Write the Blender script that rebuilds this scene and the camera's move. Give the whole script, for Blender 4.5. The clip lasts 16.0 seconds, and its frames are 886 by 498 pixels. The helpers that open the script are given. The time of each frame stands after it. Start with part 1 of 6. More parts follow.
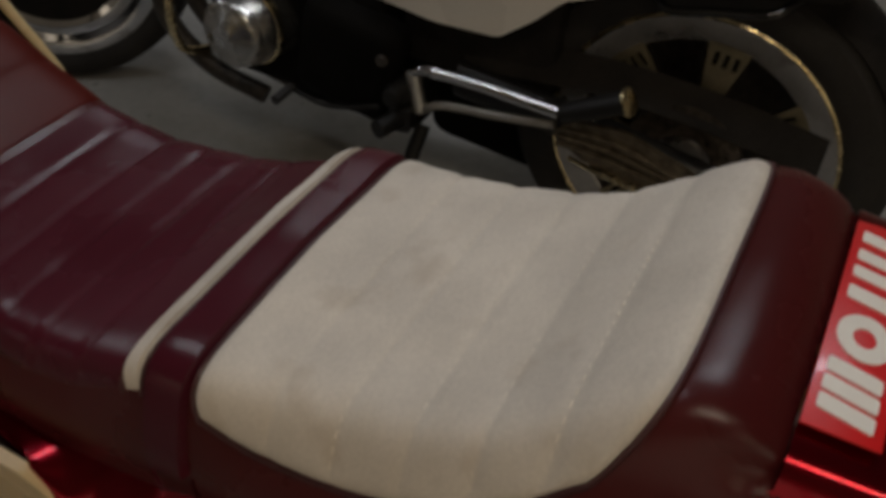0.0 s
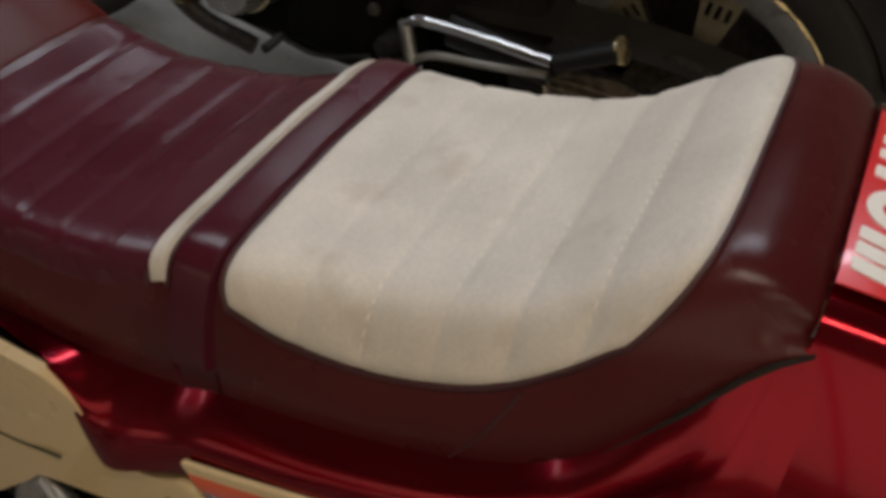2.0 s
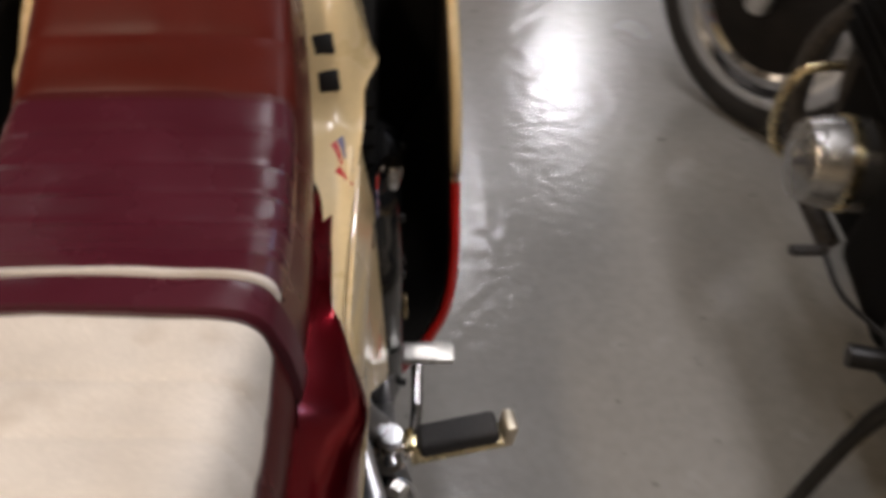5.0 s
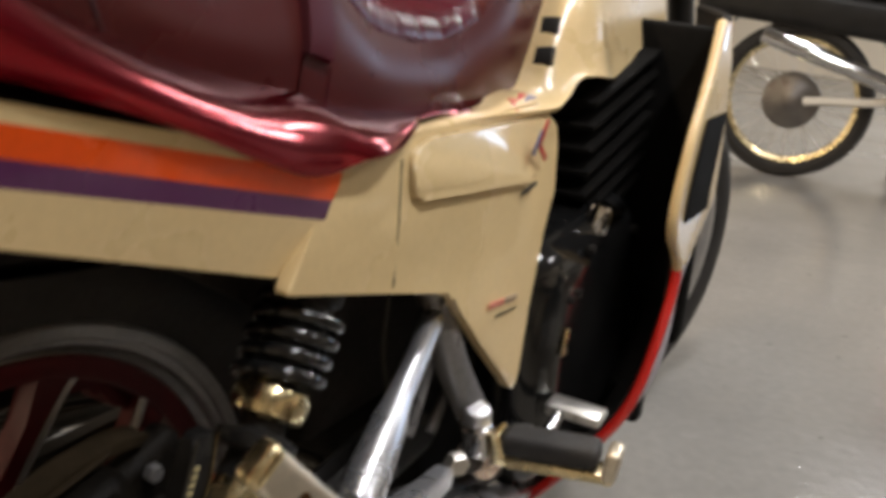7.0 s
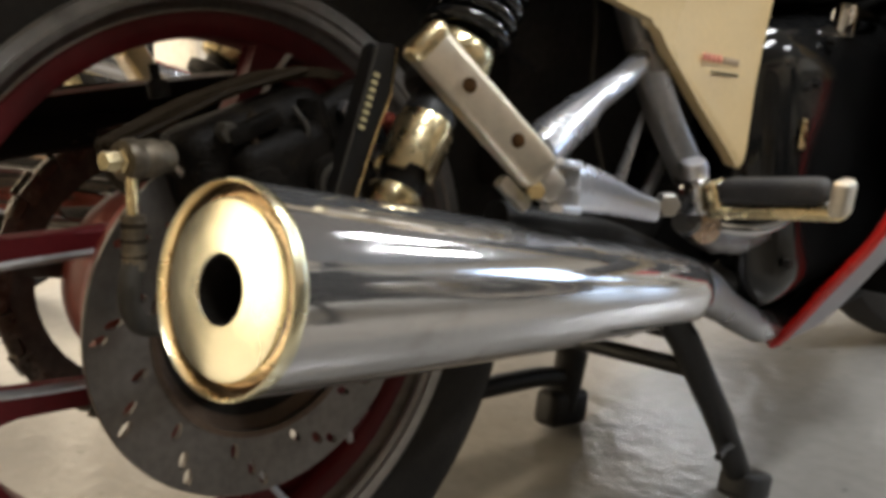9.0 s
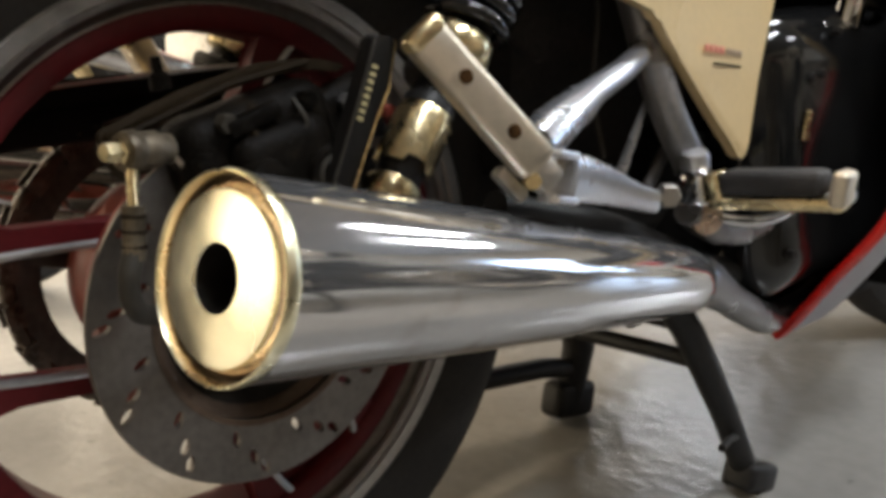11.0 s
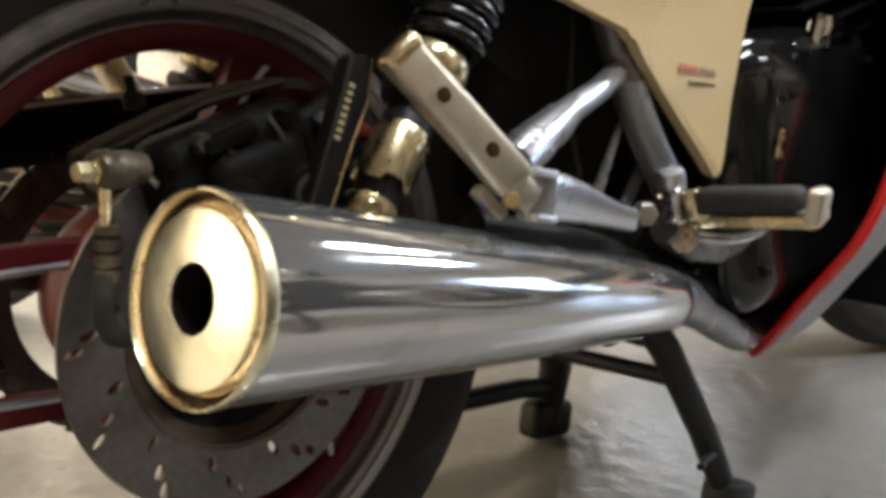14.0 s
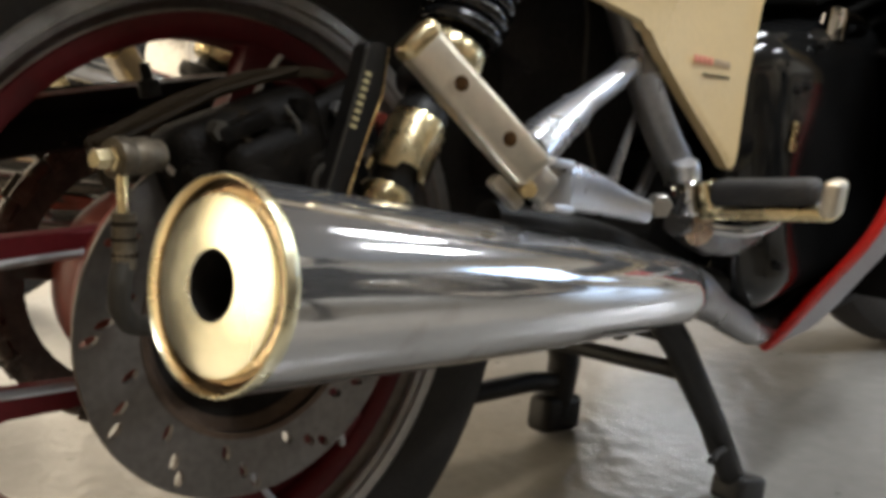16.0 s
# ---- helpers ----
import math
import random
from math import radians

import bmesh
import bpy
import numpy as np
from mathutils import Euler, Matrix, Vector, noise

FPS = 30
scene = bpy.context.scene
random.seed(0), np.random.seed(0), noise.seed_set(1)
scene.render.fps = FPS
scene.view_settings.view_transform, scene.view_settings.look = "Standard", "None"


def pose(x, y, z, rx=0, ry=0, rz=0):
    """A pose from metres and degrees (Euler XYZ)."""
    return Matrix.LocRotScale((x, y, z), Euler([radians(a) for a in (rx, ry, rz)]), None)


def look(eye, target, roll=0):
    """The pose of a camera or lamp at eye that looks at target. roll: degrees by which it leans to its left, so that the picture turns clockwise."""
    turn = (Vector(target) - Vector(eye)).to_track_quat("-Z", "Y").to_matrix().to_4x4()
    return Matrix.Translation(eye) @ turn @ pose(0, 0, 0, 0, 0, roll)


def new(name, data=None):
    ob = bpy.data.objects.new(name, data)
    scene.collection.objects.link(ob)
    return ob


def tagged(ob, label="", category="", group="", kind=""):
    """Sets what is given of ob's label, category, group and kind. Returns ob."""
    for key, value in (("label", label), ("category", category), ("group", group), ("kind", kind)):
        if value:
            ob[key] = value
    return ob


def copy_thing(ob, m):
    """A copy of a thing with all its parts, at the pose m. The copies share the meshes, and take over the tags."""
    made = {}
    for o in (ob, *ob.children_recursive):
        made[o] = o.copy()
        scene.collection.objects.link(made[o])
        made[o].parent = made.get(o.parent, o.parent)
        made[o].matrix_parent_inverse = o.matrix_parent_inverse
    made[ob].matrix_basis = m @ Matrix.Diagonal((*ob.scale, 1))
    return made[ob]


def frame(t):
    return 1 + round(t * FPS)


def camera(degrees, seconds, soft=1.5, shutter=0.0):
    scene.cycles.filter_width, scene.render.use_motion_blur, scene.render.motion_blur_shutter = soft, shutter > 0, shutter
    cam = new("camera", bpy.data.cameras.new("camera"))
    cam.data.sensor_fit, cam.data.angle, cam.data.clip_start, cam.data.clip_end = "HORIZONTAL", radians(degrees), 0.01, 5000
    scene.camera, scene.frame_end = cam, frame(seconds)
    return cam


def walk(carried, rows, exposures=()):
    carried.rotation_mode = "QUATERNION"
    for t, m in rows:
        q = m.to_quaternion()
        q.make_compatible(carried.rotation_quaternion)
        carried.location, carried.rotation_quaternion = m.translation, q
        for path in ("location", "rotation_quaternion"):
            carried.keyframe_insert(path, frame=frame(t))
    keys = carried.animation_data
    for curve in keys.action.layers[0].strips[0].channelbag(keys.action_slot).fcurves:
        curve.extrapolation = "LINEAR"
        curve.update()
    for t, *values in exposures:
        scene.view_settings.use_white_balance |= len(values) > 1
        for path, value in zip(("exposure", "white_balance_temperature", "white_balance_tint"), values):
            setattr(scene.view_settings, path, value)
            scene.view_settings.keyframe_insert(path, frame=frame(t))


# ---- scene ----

PATH = [
    (0, (-0.3771, -0.1056, 1.2483), (0.2961, 0.2105, 0.5798), 3.67),
    (0.5, (-0.4068, -0.0969, 1.2352), (0.2606, 0.2189, 0.5608), 2.60),
    (1, (-0.4286, -0.0754, 1.2223), (0.2343, 0.2344, 0.5407), 4.33),
    (1.5, (-0.4290, -0.0846, 1.2220), (0.2356, 0.2195, 0.5396), 4.37),
    (2, (-0.4255, -0.0961, 1.2120), (0.2487, 0.1857, 0.5293), 5.84),
    (2.5, (-0.4360, -0.0913, 1.2160), (0.2472, 0.1932, 0.5435), 7.38),
    (3, (-0.4251, -0.1159, 1.2467), (0.2445, 0.2636, 0.6082), 3.12),
    (3.5, (-0.2740, -0.2426, 1.2610), (0.3013, 0.2853, 0.6361), -0.18),
    (4, (-0.1320, -0.2986, 1.2531), (0.3694, 0.2936, 0.6223), -1.08),
    (4.5, (0.0307, -0.2568, 1.2567), (0.3441, 0.4174, 0.5695), 2.89),
    (4.8, (0.1297, -0.2266, 1.2596), (0.2863, 0.4833, 0.5729), 1.93),
    (5, (0.2104, -0.2097, 1.2331), (0.2531, 0.5225, 0.5533), 2.02),
    (5.2, (0.2988, -0.1888, 1.2027), (0.2051, 0.5373, 0.5215), 0.62),
    (7.3, (0.5154, -0.3603, 0.7369), (0.0255, 0.4677, 0.4642), 5.21),
    (7.5, (0.5134, -0.3756, 0.6739), (-0.0191, 0.4270, 0.4050), 5.05),
    (7.8, (0.5288, -0.3798, 0.5817), (-0.0649, 0.3929, 0.3569), 5.00),
    (8, (0.5569, -0.3851, 0.5453), (-0.0936, 0.3480, 0.3464), 2.61),
    (8.1, (0.5709, -0.3779, 0.5430), (-0.1046, 0.3279, 0.3294), 2.64),
    (8.5, (0.6363, -0.3490, 0.5342), (-0.0717, 0.3223, 0.3146), 0.09),
    (11, (0.6594, -0.3409, 0.5332), (-0.0632, 0.3126, 0.3077), -0.49),
    (11.5, (0.6564, -0.3403, 0.5302), (-0.0551, 0.3225, 0.2971), 0.32),
    (12, (0.6496, -0.3445, 0.5389), (-0.0707, 0.3191, 0.3366), 0.63),
    (12.5, (0.6476, -0.3442, 0.5372), (-0.0446, 0.3397, 0.3065), -0.20),
    (13, (0.6502, -0.3496, 0.5402), (-0.0620, 0.3229, 0.3388), -1.40),
    (13.5, (0.6530, -0.3435, 0.5345), (-0.0595, 0.3280, 0.3310), -0.79),
    (14, (0.6540, -0.3404, 0.5305), (-0.0529, 0.3371, 0.3274), -0.54),
    (14.5, (0.6515, -0.3425, 0.5279), (-0.0664, 0.3238, 0.3267), -0.61),
    (15, (0.6482, -0.3388, 0.5243), (-0.0633, 0.3325, 0.3167), -0.55),
    (15.5, (0.6451, -0.3444, 0.5221), (-0.0667, 0.3261, 0.3130), 0.14),
    (16, (0.6475, -0.3453, 0.5261), (-0.0615, 0.3287, 0.3187), -0.30),
]
EXPOSURES = [(0.0, -1.2, 6500, 12), (0.5, -0.84, 6300, 11), (1.0, -0.45, 6300, 12), (2.0, -0.5, 6300, 12), (3.0, -0.55, 6250, 12), (3.5, -0.25, 6100, 20),
             (4.0, 0.72, 6750, 15), (4.5, 0.62, 6700, 14), (5.0, 0.10, 6800, 18), (5.2, 0.02, 6850, 18), (7.3, 1.18, 7000, 12), (7.5, 1.3, 6800, 10), (7.8, 1.1, 6700, 11), (8.2, 0.92, 7000, 11), (8.7, 1.02, 6800, 11),
             (11.0, 1.05, 6550, 11), (16.0, 1.05, 6550, 10)]
cam = camera(50.5, 16.0, soft=4.4, shutter=0.4)
walk(cam, [(t, look(eye, target, roll)) for t, eye, target, roll in PATH], EXPOSURES)

# ---------------------------------------------------------------- light
world = bpy.data.worlds.new("indoor_world")
scene.world = world
world.use_nodes = True
world.node_tree.nodes["Background"].inputs["Color"].default_value = (0.9, 0.85, 0.75, 1)
world.node_tree.nodes["Background"].inputs["Strength"].default_value = 0.02

COOL = (0.90, 0.95, 1.0)
WARM = (1.0, 0.81, 0.56)
CEILING_Z = 2.85


def area_lamp(place, size_x, size_y, watts, colour):
    data = bpy.data.lights.new("tube_light", "AREA")
    data.shape, data.size, data.size_y = "RECTANGLE", size_x, size_y
    data.energy, data.color = watts, colour
    ob = new("tube_light", data)
    ob.matrix_world = Matrix.Translation(place)
    return ob


# fluorescent battens: x, y, length along x (else along y), watts, colour
LAMPS = [
    (1.45, 6.1, False, 52, COOL),
    (1.3, 0.3, False, 26, COOL),
    (2.4, 2.0, False, 14, COOL),
    (0.3, 1.5, False, 14, COOL),
    (0.5, 4.6, False, 20, COOL),
    (-3.55, 6.3, True, 14, COOL),
    (-0.75, -0.4, False, 23, (1.0, 0.85, 0.64)),
    # unseen batten, added to brighten the south-west walls
    (-2.5, -2.6, False, 22, WARM),
]
# daylight through the glazed door in the north wall
WINDOW = (3.0, 9.0, 1.30, 1.3, 1.4)    # middle x, y, middle z, width, height
day = area_lamp((0, 0, 0), WINDOW[3], WINDOW[4], 24, (0.50, 0.70, 1.0))
day.matrix_world = look((WINDOW[0], WINDOW[1] + 0.10, WINDOW[2]), (WINDOW[0], 0, WINDOW[2]))
# unseen glazed shopfront in the south wall, added to brighten the muffler's end plate
FRONT = (-2.9, -4.0, 1.15, 2.4, 1.9)   # middle x, y, middle z, width, height
south_glow = area_lamp((0, 0, 0), FRONT[3], FRONT[4], 30, (1.0, 0.87, 0.64))
south_glow.matrix_world = look((FRONT[0], FRONT[1] - 0.10, FRONT[2]), (FRONT[0], 0, FRONT[2]))
# unseen window in the west wall, added so the floor mirrors warm light
WEST = (-4.2, 0.2, 1.27, 6.6, 2.1)    # x, middle y, middle z, width, height
west_glow = area_lamp((0, 0, 0), WEST[3], WEST[4], 56, (1.0, 0.85, 0.64))
west_glow.matrix_world = look((WEST[0] - 0.10, WEST[1], WEST[2]), (0, WEST[1], WEST[2]))
for lx, ly, across, watts, colour in LAMPS:
    area_lamp((lx, ly, CEILING_Z - 0.105), 1.2 if across else 0.16, 0.16 if across else 1.2, watts, colour)


# ---------------------------------------------------------------- materials
def material(name, colour, rough=0.5, metal=0.0, var=0.12, scale=6.0, fine=160.0, bump=0.05, coat=0.0,
             dirt=None, dirt_amount=0.0, dirt_scale=14.0, rough_var=0.08, spec=0.5):
    m = bpy.data.materials.new(name)
    m.use_nodes = True
    nt = m.node_tree
    p = nt.nodes["Principled BSDF"]
    co = nt.nodes.new("ShaderNodeTexCoord")

    def noisy(s, detail=5.0):
        n = nt.nodes.new("ShaderNodeTexNoise")
        n.inputs["Scale"].default_value, n.inputs["Detail"].default_value = s, detail
        nt.links.new(co.outputs["Object"], n.inputs["Vector"])
        return n

    def span(src, a, b, c, d):
        r = nt.nodes.new("ShaderNodeMapRange")
        for key, v in zip(("From Min", "From Max", "To Min", "To Max"), (a, b, c, d)):
            r.inputs[key].default_value = v
        nt.links.new(src, r.inputs["Value"])
        return r.outputs["Result"]

    big, small = noisy(scale), noisy(fine, 3.0)
    mix = nt.nodes.new("ShaderNodeMix")
    mix.data_type, mix.blend_type = "RGBA", "MULTIPLY"
    mix.inputs[0].default_value = 1.0
    mix.inputs[6].default_value = (*colour, 1)
    shade = span(big.outputs["Fac"], 0.3, 0.7, 1 - var, 1 + var)
    shade2 = span(small.outputs["Fac"], 0.3, 0.7, 1 - var * 0.6, 1 + var * 0.6)
    mul = nt.nodes.new("ShaderNodeMath")
    mul.operation = "MULTIPLY"
    nt.links.new(shade, mul.inputs[0])
    nt.links.new(shade2, mul.inputs[1])
    comb = nt.nodes.new("ShaderNodeCombineColor")
    for k in range(3):
        nt.links.new(mul.outputs[0], comb.inputs[k])
    nt.links.new(comb.outputs[0], mix.inputs[7])
    out = mix.outputs[2]
    if dirt:
        patch = noisy(dirt_scale, 8.0)
        fac = span(patch.outputs["Fac"], 0.62 - 0.25 * dirt_amount, 0.72 - 0.1 * dirt_amount, 0.0, min(1.0, 0.4 + dirt_amount))
        mix2 = nt.nodes.new("ShaderNodeMix")
        mix2.data_type = "RGBA"
        nt.links.new(fac, mix2.inputs[0])
        nt.links.new(out, mix2.inputs[6])
        mix2.inputs[7].default_value = (*dirt, 1)
        out = mix2.outputs[2]
    nt.links.new(out, p.inputs["Base Color"])
    nt.links.new(span(big.outputs["Fac"], 0.3, 0.7, max(0.02, rough - rough_var), min(1, rough + rough_var)), p.inputs["Roughness"])
    p.inputs["Metallic"].default_value = metal
    p.inputs["Coat Weight"].default_value = coat
    p.inputs["Specular IOR Level"].default_value = spec
    p.inputs["Coat Roughness"].default_value = 0.06
    if bump:
        b = nt.nodes.new("ShaderNodeBump")
        b.inputs["Strength"].default_value, b.inputs["Distance"].default_value = bump, 0.002
        nt.links.new(small.outputs["Fac"], b.inputs["Height"])
        nt.links.new(b.outputs["Normal"], p.inputs["Normal"])
    return m


PLUM = material("plum_vinyl", (0.066, 0.0082, 0.0165), 0.26, spec=0.27, var=0.12, fine=700, bump=0.06, scale=9)
OXBLOOD = material("oxblood_vinyl", (0.062, 0.0085, 0.0090), 0.28, spec=0.25, var=0.13, fine=700, bump=0.06, scale=9)
# plum vinyl with the nose panel's warm reflected light put into its colour
WARM_LIT_PLUM = material("russet_vinyl", (0.080, 0.0095, 0.006), 0.36, spec=0.10, var=0.15, fine=700, bump=0.06, scale=9)
CREAM_VINYL = material("cream_vinyl", (0.62, 0.565, 0.495), 0.55, var=0.11, scale=16, fine=420, bump=0.1,
                       dirt=(0.47, 0.40, 0.32), dirt_amount=0.16, dirt_scale=22)
PIPING = material("dark_piping", (0.05, 0.014, 0.016), 0.4, var=0.2, bump=0.1)
THREAD = material("cream_thread", (0.70, 0.64, 0.56), 0.8, var=0.2, bump=0.0)
RED_PAINT = material("candy_red_paint", (0.195, 0.0012, 0.0078), 0.17, metal=0.92, var=0.08, fine=900, bump=0.0, coat=0.25, rough_var=0.04)
CREAM_PAINT = material("cream_paint", (0.68, 0.51, 0.27), 0.3, var=0.05, scale=5, bump=0.0, coat=0.8)
ORANGE = material("orange_stripe", (0.80, 0.09, 0.01), 0.3, var=0.06, bump=0.0, coat=0.7)
PURPLE = material("purple_stripe", (0.10, 0.025, 0.09), 0.3, var=0.08, bump=0.0, coat=0.7)
FAIR_RED = material("bright_red_paint", (0.55, 0.012, 0.008), 0.3, var=0.08, bump=0.0, coat=0.7)
GREY_PANEL = material("grey_lilac_panel", (0.29, 0.27, 0.30), 0.4, var=0.1, bump=0.05)
CHROME = material("chrome", (0.62, 0.62, 0.63), 0.07, metal=1.0, var=0.08, scale=12, fine=300, bump=0.015, rough_var=0.03,
                  dirt=(0.20, 0.16, 0.12), dirt_amount=0.05, dirt_scale=30)
DULL_CHROME = material("dull_chrome", (0.46, 0.45, 0.43), 0.27, metal=0.95, var=0.12, scale=16, bump=0.04, dirt=(0.2, 0.16, 0.1), dirt_amount=0.08, dirt_scale=30)
MUFFLER_CHROME = material("scratched_chrome", (0.64, 0.635, 0.635), 0.085, metal=0.90, var=0.07, scale=14, fine=300, bump=0.006, rough_var=0.045,
                          dirt=(0.30, 0.25, 0.20), dirt_amount=0.05, dirt_scale=22)
POLISHED = material("polished_steel", (0.93, 0.87, 0.66), 0.24, metal=1.0, var=0.06, scale=20, bump=0.02, rough_var=0.06)
GOLD_RIM = material("brass_toned_rim", (0.95, 0.89, 0.62), 0.28, metal=1.0, var=0.12, scale=30, bump=0.03)
COPPER = material("heat_tinted_steel", (0.82, 0.67, 0.58), 0.26, metal=1.0, var=0.3, scale=30, bump=0.05)
ALU = material("cast_aluminium", (0.62, 0.60, 0.56), 0.34, metal=0.9, var=0.12, scale=18, bump=0.12, dirt=(0.2, 0.17, 0.13), dirt_amount=0.06, dirt_scale=40)
PEG_ALLOY = material("warm_alloy", (0.66, 0.59, 0.47), 0.36, metal=0.75, var=0.10, scale=22, bump=0.06, dirt=(0.24, 0.19, 0.13), dirt_amount=0.06, dirt_scale=40)
BRIGHT_ALU = material("bright_aluminium", (0.66, 0.67, 0.70), 0.29, metal=0.9, var=0.08, scale=14, bump=0.012)
GOLD = material("gold_anodised", (0.72, 0.60, 0.36), 0.25, metal=1.0, var=0.2, scale=40, bump=0.05)
RUSTY = material("rusty_bolt", (0.048, 0.024, 0.009), 0.85, spec=0.04, var=0.4, scale=90, bump=0.4)
BLACK = material("black_plastic", (0.012, 0.0112, 0.0105), 0.42, var=0.25, scale=12, bump=0.15, spec=0.28)
MATT_BLACK = material("matt_black", (0.020, 0.0175, 0.0155), 0.75, var=0.35, scale=12, bump=0.3, spec=0.12)
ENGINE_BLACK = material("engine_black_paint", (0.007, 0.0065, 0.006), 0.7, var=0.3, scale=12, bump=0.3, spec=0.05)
GLOSS_BLACK = material("gloss_black_paint", (0.008, 0.008, 0.008), 0.13, var=0.25, scale=10, bump=0.03, coat=0.3, spec=0.4, rough_var=0.06)
DUSTY_BLACK = material("dusty_black_casting", (0.0068, 0.0055, 0.0042), 0.5, var=0.5, scale=45, fine=260, bump=0.6, spec=0.08, dirt=(0.020, 0.015, 0.009), dirt_amount=0.1, dirt_scale=55)
TYRE = material("tyre_rubber", (0.026, 0.0235, 0.0215), 0.72, var=0.25, scale=20, bump=0.3, spec=0.3)
RUBBER = material("peg_rubber", (0.024, 0.022, 0.021), 0.65, var=0.3, scale=60, fine=400, bump=0.8)
WHEEL_RED = material("wheel_red_paint", (0.090, 0.008, 0.010), 0.5, spec=0.22, var=0.15, scale=14, bump=0.04, coat=0.0, dirt=(0.05, 0.02, 0.02), dirt_amount=0.12)
RIM_SILVER = material("rim_silver", (0.43, 0.42, 0.41), 0.32, metal=0.8, var=0.12, scale=18, bump=0.06, dirt=(0.16, 0.14, 0.12), dirt_amount=0.1)
DISC = material("brake_disc_steel", (0.175, 0.16, 0.147), 0.42, metal=0.85, var=0.2, scale=24, bump=0.1, dirt=(0.09, 0.06, 0.045), dirt_amount=0.12)
DISC_INNER = material("brown_steel", (0.13, 0.09, 0.065), 0.5, metal=0.7, var=0.25, scale=30, bump=0.2)
SPROCKET = material("dark_sprocket_steel", (0.065, 0.055, 0.046), 0.5, metal=0.5, var=0.4, scale=60, bump=0.4)
CHAIN = material("oily_chain", (0.10, 0.082, 0.065), 0.34, metal=0.75, var=0.5, scale=60, bump=0.4)
FRAME_GREY = material("frame_silver_paint", (0.23, 0.225, 0.225), 0.3, metal=0.6, var=0.12, scale=15, bump=0.05, dirt=(0.12, 0.1, 0.09), dirt_amount=0.08)
FADED_RED = material("faded_red_paint", (0.21, 0.035, 0.021), 0.45, var=0.15, scale=18, bump=0.05)
HOSE = material("brake_hose", (0.032, 0.027, 0.019), 0.6, var=0.2, scale=40, bump=0.2)
BROWN_PLATE = material("dusty_bracket", (0.021, 0.0145, 0.008), 0.68, metal=0.0, spec=0.07, var=0.25, scale=30, bump=0.2)
STAND = material("stand_black_paint", (0.013, 0.012, 0.011), 0.5, var=0.3, scale=30, bump=0.2, spec=0.3, dirt=(0.05, 0.042, 0.035), dirt_amount=0.1)
WHITE_PAINT = material("white_paint", (0.74, 0.70, 0.63), 0.3, var=0.04, scale=4, bump=0.0, coat=0.7)
RED_STRIPE = material("red_stripe", (0.45, 0.015, 0.02), 0.35, var=0.05, bump=0.0)
NAVY_STRIPE = material("navy_stripe", (0.02, 0.025, 0.09), 0.35, var=0.05, bump=0.0)
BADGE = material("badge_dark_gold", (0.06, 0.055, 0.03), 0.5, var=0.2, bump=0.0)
TAN_MARK = material("faded_tan_marks", (0.44, 0.34, 0.24), 0.4, var=0.15, bump=0.0)
FADED_MARK = material("faded_red_marks", (0.68, 0.27, 0.20), 0.4, var=0.15, bump=0.0)
LABEL_RED = material("sticker_red", (0.62, 0.01, 0.012), 0.35, var=0.04, bump=0.0, coat=0.3)
LABEL_WHITE = material("sticker_white", (0.80, 0.77, 0.72), 0.4, var=0.03, bump=0.0)
DECAL_BLUE = material("decal_grey_blue", (0.12, 0.12, 0.22), 0.4, var=0.1, bump=0.0)
GOLD_TEXT = material("pale_gold_marks", (0.50, 0.42, 0.22), 0.5, var=0.1, bump=0.0)
DUSTY_ALLOY = material("dusty_alloy", (0.15, 0.122, 0.085), 0.45, metal=0.6, var=0.35, scale=40, bump=0.3, dirt=(0.06, 0.045, 0.03), dirt_amount=0.35, dirt_scale=50)
PLAIN_ALLOY = material("dull_cast_alloy", (0.40, 0.375, 0.33), 0.38, metal=0.75, var=0.14, scale=26, bump=0.08, dirt=(0.16, 0.13, 0.09), dirt_amount=0.06, dirt_scale=30)
PALE_GOLD = material("pale_gold_alloy", (0.26, 0.22, 0.14), 0.4, metal=0.7, var=0.15, scale=30, bump=0.06)
WALL_PAINT = material("cream_wall_paint", (0.64, 0.575, 0.47), 0.8, var=0.08, scale=1.5, fine=60, bump=0.1)
CEILING_PAINT = material("grey_ceiling_paint", (0.30, 0.288, 0.27), 0.85, var=0.06, scale=1.2, fine=50, bump=0.1)
HOUSING = material("lamp_housing_white", (0.75, 0.75, 0.74), 0.4, var=0.04, bump=0.0)


